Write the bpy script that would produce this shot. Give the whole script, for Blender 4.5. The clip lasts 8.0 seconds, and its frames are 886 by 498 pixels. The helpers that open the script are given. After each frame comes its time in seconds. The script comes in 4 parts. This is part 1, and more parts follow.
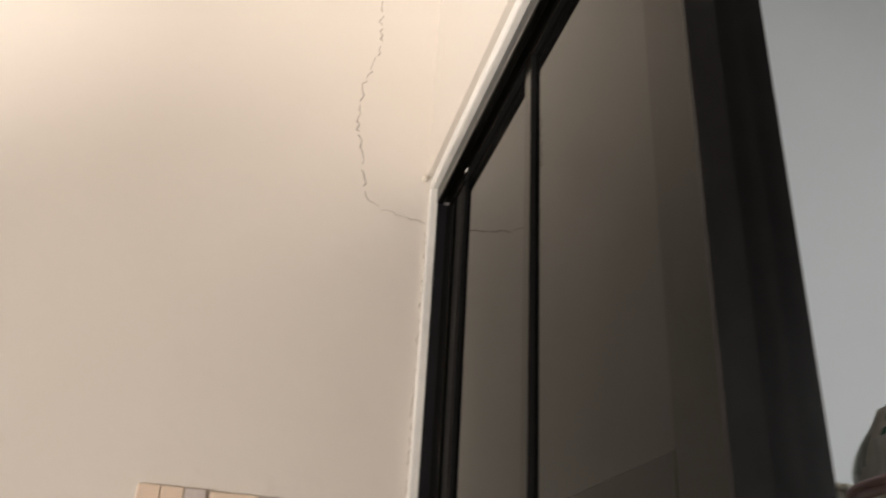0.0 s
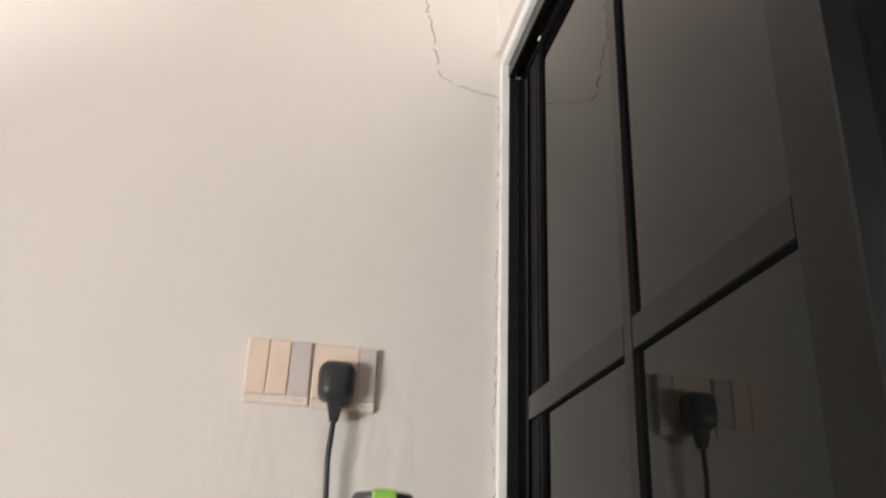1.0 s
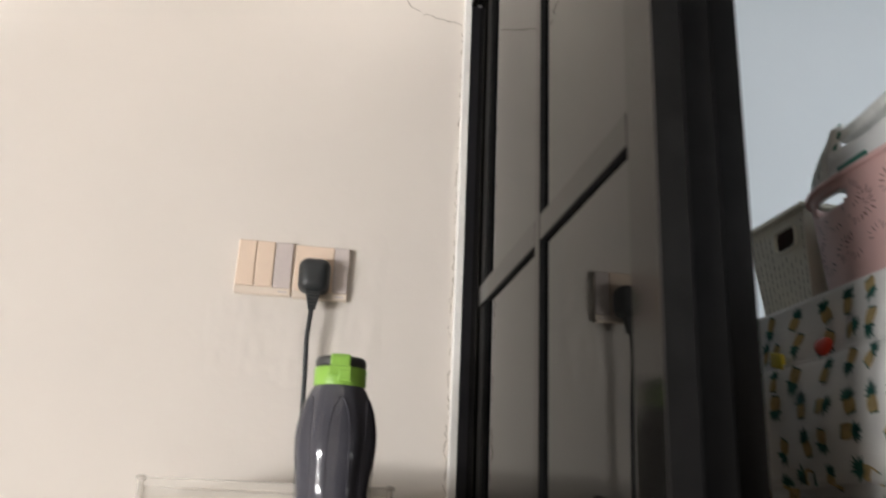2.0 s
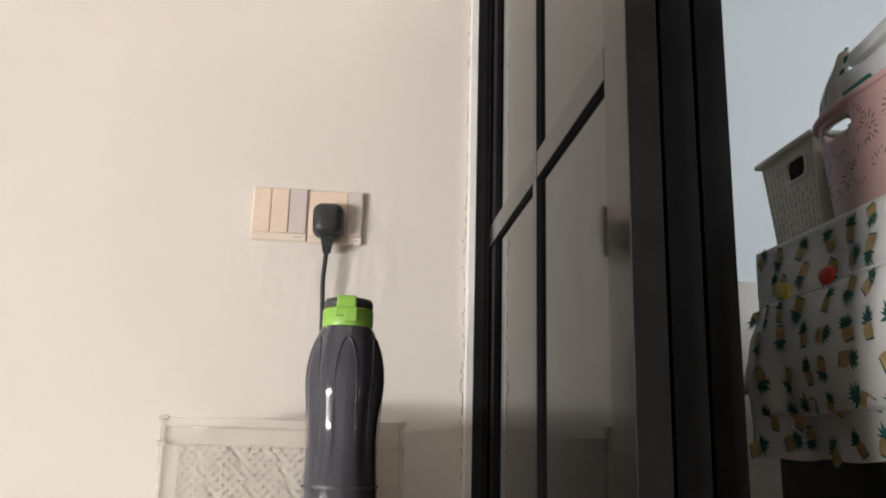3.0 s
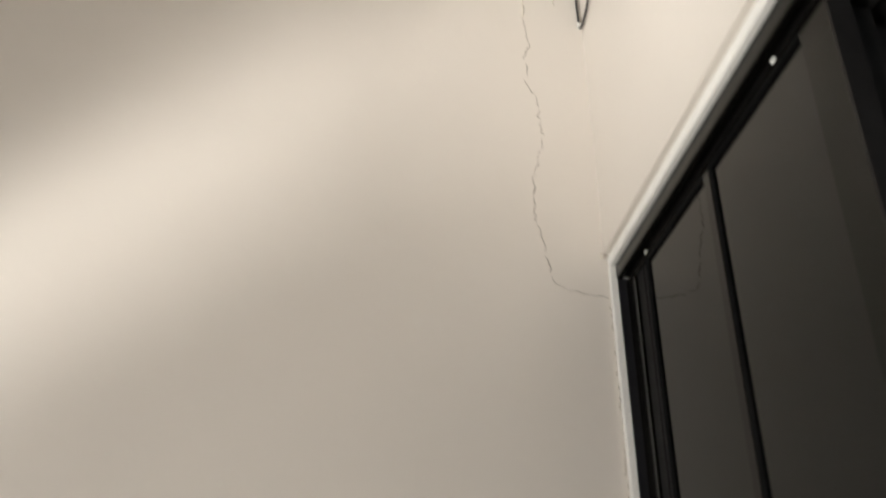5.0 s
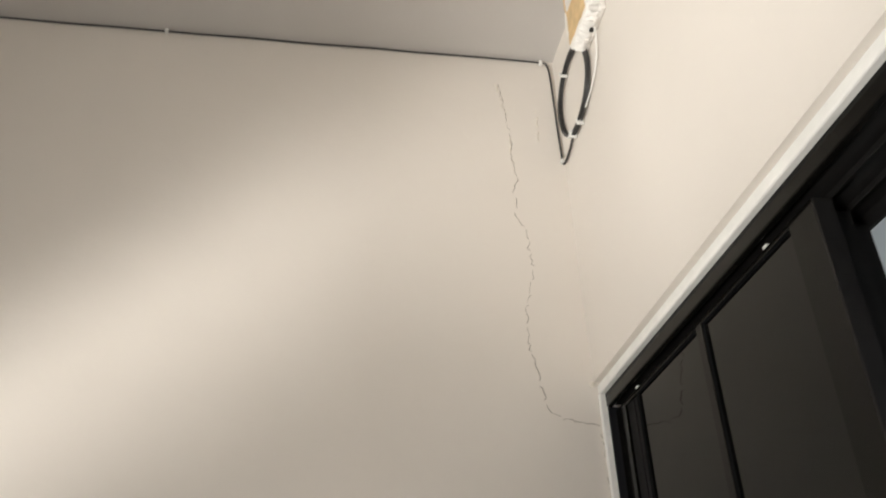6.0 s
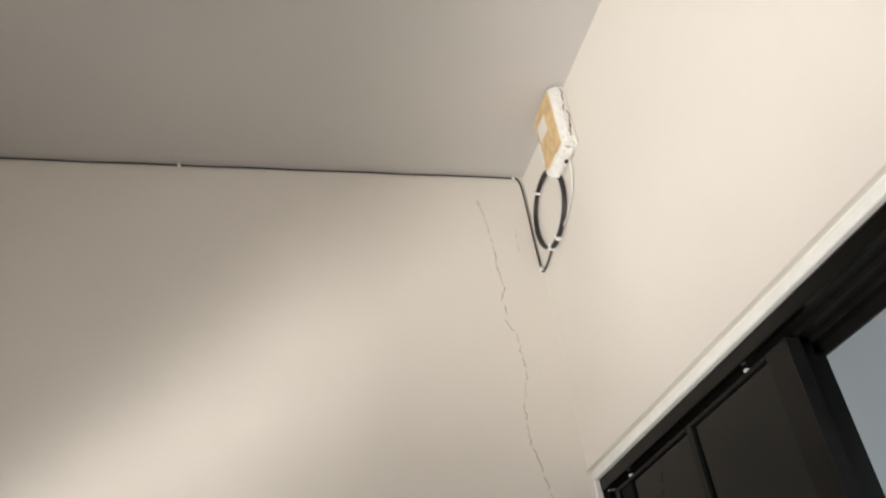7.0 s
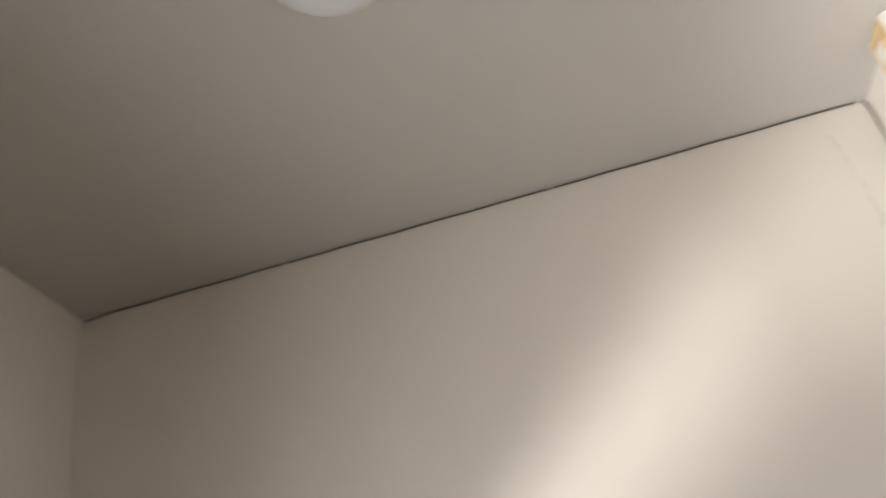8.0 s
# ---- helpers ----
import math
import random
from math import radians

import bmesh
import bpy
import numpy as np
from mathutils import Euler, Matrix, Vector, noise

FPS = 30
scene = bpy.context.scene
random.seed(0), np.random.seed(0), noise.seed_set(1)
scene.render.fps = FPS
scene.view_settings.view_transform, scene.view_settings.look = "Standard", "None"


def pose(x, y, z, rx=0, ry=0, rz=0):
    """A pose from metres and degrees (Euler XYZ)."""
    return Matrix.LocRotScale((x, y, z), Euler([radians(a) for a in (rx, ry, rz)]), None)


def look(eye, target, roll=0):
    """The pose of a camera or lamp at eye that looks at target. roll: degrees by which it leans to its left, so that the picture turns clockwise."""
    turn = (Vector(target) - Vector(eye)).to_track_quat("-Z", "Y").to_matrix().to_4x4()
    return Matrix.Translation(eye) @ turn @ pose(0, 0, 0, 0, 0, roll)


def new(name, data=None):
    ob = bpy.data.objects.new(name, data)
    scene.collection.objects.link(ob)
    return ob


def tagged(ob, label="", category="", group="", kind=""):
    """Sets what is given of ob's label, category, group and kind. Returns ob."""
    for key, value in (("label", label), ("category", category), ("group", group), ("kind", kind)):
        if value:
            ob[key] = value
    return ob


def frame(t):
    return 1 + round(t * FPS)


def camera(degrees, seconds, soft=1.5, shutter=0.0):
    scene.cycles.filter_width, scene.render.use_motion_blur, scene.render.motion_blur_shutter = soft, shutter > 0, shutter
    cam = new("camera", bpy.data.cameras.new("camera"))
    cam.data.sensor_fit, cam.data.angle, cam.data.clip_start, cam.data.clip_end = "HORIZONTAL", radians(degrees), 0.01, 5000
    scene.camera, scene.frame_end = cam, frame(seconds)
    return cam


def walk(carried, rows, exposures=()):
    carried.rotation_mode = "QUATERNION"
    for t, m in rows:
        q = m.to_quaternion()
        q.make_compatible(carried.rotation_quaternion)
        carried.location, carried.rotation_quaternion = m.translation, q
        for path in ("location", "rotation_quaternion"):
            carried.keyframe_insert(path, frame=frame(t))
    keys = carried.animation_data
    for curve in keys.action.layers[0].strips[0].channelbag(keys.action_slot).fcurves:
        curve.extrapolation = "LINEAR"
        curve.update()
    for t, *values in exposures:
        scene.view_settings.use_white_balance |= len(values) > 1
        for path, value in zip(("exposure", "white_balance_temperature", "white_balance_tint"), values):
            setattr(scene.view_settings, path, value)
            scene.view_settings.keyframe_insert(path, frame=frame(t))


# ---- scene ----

cam = camera(56.2, 8.0, soft=1.9, shutter=0.4)
PATH = [
    (0, (-0.235, -1.106, 1.416), (0.158, 0.63, 2.329), 3.6),
    (0.5, (-0.216, -1.041, 1.375), (0.046, 0.726, 2.276), 3.4),
    (1, (-0.287, -1.09, 1.292), (0.032, 0.721, 2.078), 2.3),
    (1.5, (-0.324, -1.167, 1.244), (0.003, 0.675, 1.951), 2.9),
    (2, (-0.229, -1.256, 1.218), (0.066, 0.628, 1.822), 2.4),
    (2.2, (-0.188, -1.279, 1.218), (0.064, 0.631, 1.753), 2.2),
    (3.3, (-0.176, -1.275, 1.215), (0.006, 0.663, 1.677), 1.3),
    (3.5, (-0.181, -1.276, 1.224), (-0.011, 0.661, 1.692), 1.1),
    (4, (-0.194, -1.273, 1.266), (-0.076, 0.637, 1.845), 0.5),
    (4.5, (-0.247, -1.279, 1.33), (-0.186, 0.559, 2.117), 1.0),
    (5, (-0.407, -1.301, 1.46), (-0.268, 0.478, 2.363), 0.1),
    (5.2, (-0.484, -1.317, 1.48), (-0.291, 0.428, 2.437), -0.4),
    (6.3, (-0.555, -1.494, 1.539), (-0.233, 0.178, 2.587), -3.1),
    (6.5, (-0.592, -1.538, 1.543), (-0.217, 0.111, 2.611), -4.6),
    (7, (-0.767, -1.667, 1.55), (-0.294, -0.07, 2.658), -8.3),
    (7.5, (-0.828, -1.794, 1.554), (-0.592, -0.161, 2.685), -9.8),
    (7.8, (-0.861, -1.901, 1.604), (-0.955, -0.217, 2.679), -10.3),
    (8, (-0.944, -2.026, 1.589), (-1.21, -0.341, 2.633), -10.8),
]
walk(cam, [(t, look(e, a, r)) for t, e, a, r in PATH],
     exposures=[(0.0, 0.17, 7050, 13), (1.0, 0.46, 6400, 10), (1.5, 0.53, 6350, 10), (2.0, 0.61, 6400, 10), (3.5, 0.65, 6500, 10), (4.0, 0.55, 6600, 10),
                (4.5, 0.17, 6700, 9), (5.0, -0.18, 6550, 7), (6.5, -0.26, 6550, 7), (7.5, -0.33, 6450, 7), (8.0, -0.13, 6450, 8)])

# ---- world and light ----
world = bpy.data.worlds.new("sky")
scene.world = world
world.use_nodes = True
wn = world.node_tree.nodes
sky = wn.new("ShaderNodeTexSky")
sky.sky_type, sky.sun_disc = "NISHITA", False
sky.sun_elevation, sky.sun_rotation = radians(50), radians(200)
wn["Background"].inputs["Strength"].default_value = 0.1
world.node_tree.links.new(sky.outputs[0], wn["Background"].inputs["Color"])

sun_data = bpy.data.lights.new("sun", "SUN")
sun_data.energy, sun_data.angle, sun_data.color = 3.5, radians(0.5), (1.0, 0.95, 0.86)
sun = new("sun", sun_data)
sun.matrix_world = look((0, 0, 0), (0.22, 0.60, -0.77))


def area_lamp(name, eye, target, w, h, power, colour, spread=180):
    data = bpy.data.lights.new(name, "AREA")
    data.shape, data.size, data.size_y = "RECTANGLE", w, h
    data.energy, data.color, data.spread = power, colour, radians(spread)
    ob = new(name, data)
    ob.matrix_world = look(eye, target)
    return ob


# daylight in the west window's opening, followed by two added lamps
area_lamp("window_daylight", (-2.40, -2.25, 0.88), (0.0, -1.45, 1.30), 1.1, 0.18, 33, (1.0, 0.97, 0.94), 125)
# unseen lamp outside, added for the wall's light band in place of yard bounce
area_lamp("yard_bounce_stand_in", (-4.50, -4.05, -0.80), (-2.44, -2.45, 0.90), 0.55, 0.44, 116, (1.0, 0.955, 0.91), 84)
# added lamp for cool light in the next room, which has no window built
area_lamp("added_kitchen_fill", (2.12, -1.70, 1.95), (0.5, -0.1, 1.45), 0.9, 1.0, 18, (0.88, 0.94, 1.0), 130)


# ---- materials ----
def mat(name, colour, rough=0.5, metal=0.0, vary=0.06, scale=6.0, bump=0.0, bump_scale=60.0, fine=0.0, spec=0.5, coat=0.0,
        alpha_glass=0.0, tint2=None, detail=4.0):
    m = bpy.data.materials.new(name)
    m.use_nodes = True
    n, l = m.node_tree.nodes, m.node_tree.links
    p = n["Principled BSDF"]
    p.inputs["Roughness"].default_value = rough
    p.inputs["Metallic"].default_value = metal
    p.inputs["Specular IOR Level"].default_value = spec
    p.inputs["Coat Weight"].default_value = coat
    p.inputs["Coat Roughness"].default_value = 0.08
    p.inputs["Transmission Weight"].default_value = alpha_glass
    co = n.new("ShaderNodeTexCoord")
    big = n.new("ShaderNodeTexNoise")
    big.inputs["Scale"].default_value, big.inputs["Detail"].default_value = scale, detail
    l.new(co.outputs["Object"], big.inputs["Vector"])
    ramp = n.new("ShaderNodeMix")
    ramp.data_type = "RGBA"
    c2 = tint2 if tint2 else tuple(min(1.0, c * (1 + vary)) for c in colour)
    c1 = tuple(c * (1 - vary) for c in colour)
    ramp.inputs[6].default_value = (*c1, 1)
    ramp.inputs[7].default_value = (*c2, 1)
    cr = n.new("ShaderNodeMapRange")
    cr.inputs["From Min"].default_value, cr.inputs["From Max"].default_value = 0.3, 0.7
    l.new(big.outputs["Fac"], cr.inputs["Value"])
    l.new(cr.outputs["Result"], ramp.inputs[0])
    l.new(ramp.outputs[2], p.inputs["Base Color"])
    rr = n.new("ShaderNodeMapRange")
    rr.inputs["To Min"].default_value, rr.inputs["To Max"].default_value = max(0.0, rough - 0.06), min(1.0, rough + 0.06)
    mid = n.new("ShaderNodeTexNoise")
    mid.inputs["Scale"].default_value, mid.inputs["Detail"].default_value = scale * 4, 3
    l.new(co.outputs["Object"], mid.inputs["Vector"])
    l.new(mid.outputs["Fac"], rr.inputs["Value"])
    l.new(rr.outputs["Result"], p.inputs["Roughness"])
    if bump:
        b = n.new("ShaderNodeBump")
        b.inputs["Strength"].default_value, b.inputs["Distance"].default_value = bump, 0.004
        t = n.new("ShaderNodeTexNoise")
        t.inputs["Scale"].default_value, t.inputs["Detail"].default_value = bump_scale, 5
        l.new(co.outputs["Object"], t.inputs["Vector"])
        l.new(t.outputs["Fac"], b.inputs["Height"])
        if fine:
            b2 = n.new("ShaderNodeBump")
            b2.inputs["Strength"].default_value, b2.inputs["Distance"].default_value = fine, 0.02
            t2 = n.new("ShaderNodeTexNoise")
            t2.inputs["Scale"].default_value, t2.inputs["Detail"].default_value = 3.5, 3
            l.new(co.outputs["Object"], t2.inputs["Vector"])
            l.new(t2.outputs["Fac"], b2.inputs["Height"])
            l.new(b2.outputs["Normal"], b.inputs["Normal"])
        l.new(b.outputs["Normal"], p.inputs["Normal"])
    return m


CREAM = mat("cream_wall_paint", (0.735, 0.688, 0.632), 0.55, vary=0.025, scale=1.6, bump=0.10, bump_scale=55, fine=0.32, spec=0.3)
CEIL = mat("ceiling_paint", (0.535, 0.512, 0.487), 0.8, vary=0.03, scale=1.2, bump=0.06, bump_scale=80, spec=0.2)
WHITE = mat("white_gloss_trim", (0.82, 0.81, 0.78), 0.4, vary=0.06, scale=25, bump=0.15, bump_scale=90)
COOL = mat("pale_blue_wall_paint", (0.71, 0.74, 0.755), 0.6, vary=0.03, scale=2.0, bump=0.08, bump_scale=60, spec=0.3)
TILE = mat("brown_floor_tile", (0.24, 0.20, 0.16), 0.25, vary=0.12, scale=9, bump=0.03, bump_scale=40)
GROUT = mat("dark_grout", (0.16, 0.15, 0.14), 0.9, vary=0.15, scale=40)
LEAF = mat("dark_bronze_door_paint", (0.0036, 0.0033, 0.0029), 0.13, vary=0.12, scale=14, spec=0.14)
LEAF.node_tree.nodes["Map Range.001"].inputs["To Min"].default_value = 0.115
LEAF.node_tree.nodes["Map Range.001"].inputs["To Max"].default_value = 0.145
PANE = mat("black_tinted_glass", (0.0035, 0.0035, 0.0034), 0.045, vary=0.1, scale=8, spec=0.205)
PANE.node_tree.nodes["Map Range.001"].inputs["To Min"].default_value = 0.012
PANE.node_tree.nodes["Map Range.001"].inputs["To Max"].default_value = 0.035
for dark in (LEAF, PANE):
    dark.node_tree.nodes["Principled BSDF"].inputs["Specular Tint"].default_value = (0.92, 0.97, 0.90, 1.0)
EDGE = mat("dark_bronze_door_edge", (0.0105, 0.0100, 0.0098), 0.32, vary=0.2, scale=30, spec=0.10)
BAR = mat("black_pull_profile", (0.010, 0.010, 0.012), 0.38, vary=0.15, scale=30, spec=0.25)
GROOVE = mat("black_door_groove", (0.006, 0.006, 0.0065), 0.6, vary=0.2, scale=40, spec=0.12)
# shade in the cracks and along the peeling edge, put into this grey
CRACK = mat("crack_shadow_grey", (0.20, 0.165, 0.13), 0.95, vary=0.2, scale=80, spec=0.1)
PLASTER = mat("loose_plaster", (0.74, 0.69, 0.61), 0.9, vary=0.08, scale=60, bump=0.5, bump_scale=160, spec=0.2)
CABLE = mat("black_cable_sheath", (0.028, 0.027, 0.027), 0.45, vary=0.15, scale=60)
CLIP = mat("white_plastic_clip", (0.78, 0.77, 0.74), 0.4, vary=0.05, scale=60)
BOXW = mat("white_abs_plastic", (0.78, 0.75, 0.71), 0.35, vary=0.04, scale=30, bump=0.2, bump_scale=150)
CHIP = mat("chipped_white_filler", (0.80, 0.78, 0.75), 0.8, vary=0.10, scale=70, bump=0.6, bump_scale=140, spec=0.2)
GLUED = mat("dark_brown_glue", (0.16, 0.10, 0.06), 0.7, vary=0.3, scale=90)
TAN = mat("dried_yellow_glue", (0.67, 0.48, 0.25), 0.55, vary=0.18, scale=35, bump=0.4, bump_scale=120)
SWITCH = mat("ivory_switch_plastic", (0.76, 0.66, 0.56), 0.38, vary=0.03, scale=30, bump=0.02, bump_scale=200)
ROCKER = mat("champagne_switch_rocker", (0.80, 0.64, 0.51), 0.35, vary=0.03, scale=30)
SILVER = mat("silver_grey_insert", (0.62, 0.55, 0.525), 0.22, vary=0.03, scale=200, spec=0.7)
PLUG = mat("black_rubber_plug", (0.026, 0.029, 0.031), 0.42, vary=0.2, scale=40, bump=0.04, bump_scale=200)
LIME = mat("lime_green_plastic", (0.26, 0.49, 0.075), 0.38, vary=0.05, scale=30)
SMOKE = mat("smoked_grey_plastic", (0.064, 0.064, 0.078), 0.10, vary=0.10, scale=12, spec=0.5)
DARKCAP = mat("charcoal_plastic", (0.050, 0.050, 0.050), 0.45, vary=0.1, scale=50)
TRAYM = mat("milky_clear_plastic", (0.85, 0.80, 0.73), 0.22, vary=0.02, scale=30, alpha_glass=0.0)
TRAYM.node_tree.nodes["Principled BSDF"].inputs["Alpha"].default_value = 0.34
LATTICE = mat("milky_moulded_lattice", (0.86, 0.81, 0.74), 0.25, vary=0.02, scale=30)
LATTICE.node_tree.nodes["Principled BSDF"].inputs["Alpha"].default_value = 0.36
CABM = mat("pale_laminate", (0.50, 0.44, 0.36), 0.45, vary=0.1, scale=5, bump=0.03, bump_scale=80)
FRIDGE = mat("black_fridge_steel", (0.016, 0.016, 0.018), 0.3, vary=0.15, scale=20)
CLOTH = mat("white_printed_cloth", (0.85, 0.85, 0.84), 0.85, vary=0.05, scale=10, bump=0.25, bump_scale=500, spec=0.2)
PINE = mat("pineapple_yellow_print", (0.46, 0.35, 0.17), 0.85, vary=0.2, scale=80, spec=0.2)
FROND = mat("pineapple_green_print", (0.035, 0.13, 0.11), 0.85, vary=0.3, scale=90, spec=0.2)
RED = mat("red_plastic", (0.75, 0.07, 0.04), 0.4, vary=0.08, scale=50)
YELLOW = mat("yellow_plastic", (0.72, 0.58, 0.05), 0.4, vary=0.08, scale=50)
BASKC = mat("cream_plastic_basket", (0.76, 0.73, 0.62), 0.45, vary=0.06, scale=20, bump=0.15, bump_scale=120)
BASKP = mat("dusty_pink_basket", (0.68, 0.45, 0.43), 0.42, vary=0.06, scale=20, bump=0.05, bump_scale=100)
HOLE = mat("dark_basket_inside", (0.060, 0.036, 0.030), 0.8, vary=0.3, scale=30)
# beige tile, its colour darkened for the shade beside the fridge
DADO = mat("shade_darkened_beige_tile", (0.44, 0.39, 0.33), 0.3, vary=0.1, scale=9)
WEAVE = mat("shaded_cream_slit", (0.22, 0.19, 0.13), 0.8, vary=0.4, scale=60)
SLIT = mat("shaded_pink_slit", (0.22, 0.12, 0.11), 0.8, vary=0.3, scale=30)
BAG = mat("white_plastic_bag", (0.88, 0.89, 0.89), 0.25, vary=0.05, scale=15, bump=0.5, bump_scale=40)
PACKG = mat("green_packaging", (0.025, 0.17, 0.13), 0.4, vary=0.15, scale=60)
PACK = mat("pale_grey_packaging", (0.80, 0.81, 0.79), 0.45, vary=0.12, scale=50)
PRINTG = mat("grey_green_print", (0.28, 0.36, 0.33), 0.5, vary=0.3, scale=120)
LAMPW = mat("opal_lamp_cover", (0.80, 0.80, 0.82), 0.35, vary=0.02, scale=20)
FRAMEW = mat("white_window_frame", (0.75, 0.75, 0.74), 0.35, vary=0.04, scale=30)
GROUND = mat("pale_concrete", (0.42, 0.39, 0.34), 0.85, vary=0.15, scale=1.5, bump=0.2, bump_scale=30)


def glass_mat():
    m = bpy.data.materials.new("window_glass")
    m.use_nodes = True
    p = m.node_tree.nodes["Principled BSDF"]
    p.inputs["Transmission Weight"].default_value = 1.0
    p.inputs["Roughness"].default_value = 0.0
    p.inputs["IOR"].default_value = 1.45
    return m


GLASS = glass_mat()


# ---- building helpers ----
def part(name, bm, material, parent=None, label="", smooth=False):
    me = bpy.data.meshes.new(name)
    bmesh.ops.recalc_face_normals(bm, faces=bm.faces)
    for f in bm.faces:
        f.smooth = smooth
    bm.to_mesh(me)
    bm.free()
    for m in (material if isinstance(material, (list, tuple)) else [material]):
        me.materials.append(m)
    ob = new(name, me)
    if parent:
        ob.parent = parent
    if label:
        ob["label"] = label
    return ob


def thing(name, at=(0, 0, 0), label="", category="", group="", kind=""):
    ob = new(name)
    ob.location = at
    return tagged(ob, label, category, group, kind)


def box(bm, x0, x1, y0, y1, z0, z1, bevel=0.0, segs=2):
    g = bmesh.ops.create_cube(bm, size=1.0)
    for v in g["verts"]:
        v.co = Vector(((x0 + x1) / 2 + v.co.x * (x1 - x0), (y0 + y1) / 2 + v.co.y * (y1 - y0), (z0 + z1) / 2 + v.co.z * (z1 - z0)))
    if bevel:
        edges = {e for v in g["verts"] for e in v.link_edges}
        bmesh.ops.bevel(bm, geom=list(edges), offset=bevel, segments=segs, affect="EDGES", profile=0.5)
    return bm


def box_bm(*a, **k):
    return box(bmesh.new(), *a, **k)


def tube(bm, pts, r, sides=10, closed=False):
    """A round tube along a polyline."""
    pts = [Vector(p) for p in pts]
    n = len(pts)
    rings = []
    up = Vector((0.31, 0.17, 0.93))
    for i, p in enumerate(pts):
        a = pts[(i - 1) % n] if (closed or i > 0) else p
        b = pts[(i + 1) % n] if (closed or i < n - 1) else p
        d = (b - a).normalized()
        u = d.cross(up).normalized()
        w = d.cross(u).normalized()
        rr = r(i / max(1, n - 1)) if callable(r) else r
        rings.append([bm.verts.new(p + (u * math.cos(k * math.tau / sides) + w * math.sin(k * math.tau / sides)) * rr) for k in range(sides)])
    m = n if closed else n - 1
    for i in range(m):
        p, q = rings[i], rings[(i + 1) % n]
        for k in range(sides):
            bm.faces.new((p[k], p[(k + 1) % sides], q[(k + 1) % sides], q[k]))
    if not closed:
        bm.faces.new(rings[0])
        bm.faces.new(rings[-1])
    return bm


def smooth_line(pts, steps=8):
    """A Catmull-Rom line through a few points."""
    pts = [Vector(p) for p in pts]
    out = []
    for i in range(len(pts) - 1):
        p0, p1, p2, p3 = pts[max(i - 1, 0)], pts[i], pts[i + 1], pts[min(i + 2, len(pts) - 1)]
        for s in range(steps):
            t = s / steps
            out.append(0.5 * ((2 * p1) + (p2 - p0) * t + (2 * p0 - 5 * p1 + 4 * p2 - p3) * t * t + (3 * p1 - p0 - 3 * p2 + p3) * t ** 3))
    out.append(pts[-1])
    return out


def lathe(bm, profile, sides=48, shape=None):
    """A turned body from (radius, height) pairs; shape(angle, height) may scale the radius."""
    rings = []
    for r, z in profile:
        ring = []
        for k in range(sides):
            a = k * math.tau / sides
            f = shape(a, z) if shape else 1.0
            ring.append(bm.verts.new((r * f * math.cos(a), r * f * math.sin(a), z)))
        rings.append(ring)
    for p, q in zip(rings, rings[1:]):
        for k in range(sides):
            bm.faces.new((p[k], p[(k + 1) % sides], q[(k + 1) % sides], q[k]))
    bm.faces.new(rings[0])
    bm.faces.new(rings[-1])
    return bm


# ---- the room ----
CEILZ = 2.950
WEST, SOUTH = -2.44, -3.3
WALL_T = 0.12
HEAD = 2.1225            # top of the white trim over the door
OPEN_S = -2.02          # south end of the door opening


def structure(name, bm, material, label):
    return tagged(part(name, bm, material), label, kind="structure")


structure("floor", box_bm(WEST - 0.2, 2.4, SOUTH - 0.2, 0.3, -0.12, -0.008), GROUT, "dark grout bed under grey floor tiles")
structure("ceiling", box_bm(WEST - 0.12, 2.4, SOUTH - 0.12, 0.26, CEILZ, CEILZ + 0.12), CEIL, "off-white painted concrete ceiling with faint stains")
structure("wall_north", box_bm(WEST - 0.12, 0.0, 0.0, 0.12, -0.008, CEILZ), CREAM, "cream painted plaster wall with hairline cracks")
structure("wall_south", box_bm(WEST - 0.12, 2.4, SOUTH - 0.12, SOUTH, -0.008, CEILZ), CREAM, "plain cream painted wall")
# east wall: lintel above the opening and the pier south of it
bm = bmesh.new()
box(bm, -0.017, WALL_T, OPEN_S - 0.03, 0.0, HEAD, CEILZ)
box(bm, -0.017, WALL_T, SOUTH, OPEN_S - 0.03, -0.008, CEILZ)
box(bm, 0.0, WALL_T, 0.0, 0.12, -0.008, CEILZ)
structure("wall_east", bm, CREAM, "cream painted wall above the sliding door opening")
# west wall, unseen: a low window cut to shape the light band, a deeper one added
WY0, WYM, WY1, WZ0, WZ1, WZB = -2.95, -2.20, -1.30, 0.705, 1.045, 0.47
bm = bmesh.new()
box(bm, WEST - 0.12, WEST, SOUTH, WY0, -0.008, CEILZ)
box(bm, WEST - 0.12, WEST, WY1, 0.0, -0.008, CEILZ)
box(bm, WEST - 0.12, WEST, WYM, WY1, -0.008, WZ0)
box(bm, WEST - 0.12, WEST, WY0, WYM, -0.008, WZB)
box(bm, WEST - 0.12, WEST, WY0, WY1, WZ1, CEILZ)
structure("wall_west", bm, CREAM, "cream painted wall with two window openings sized to shape the light")


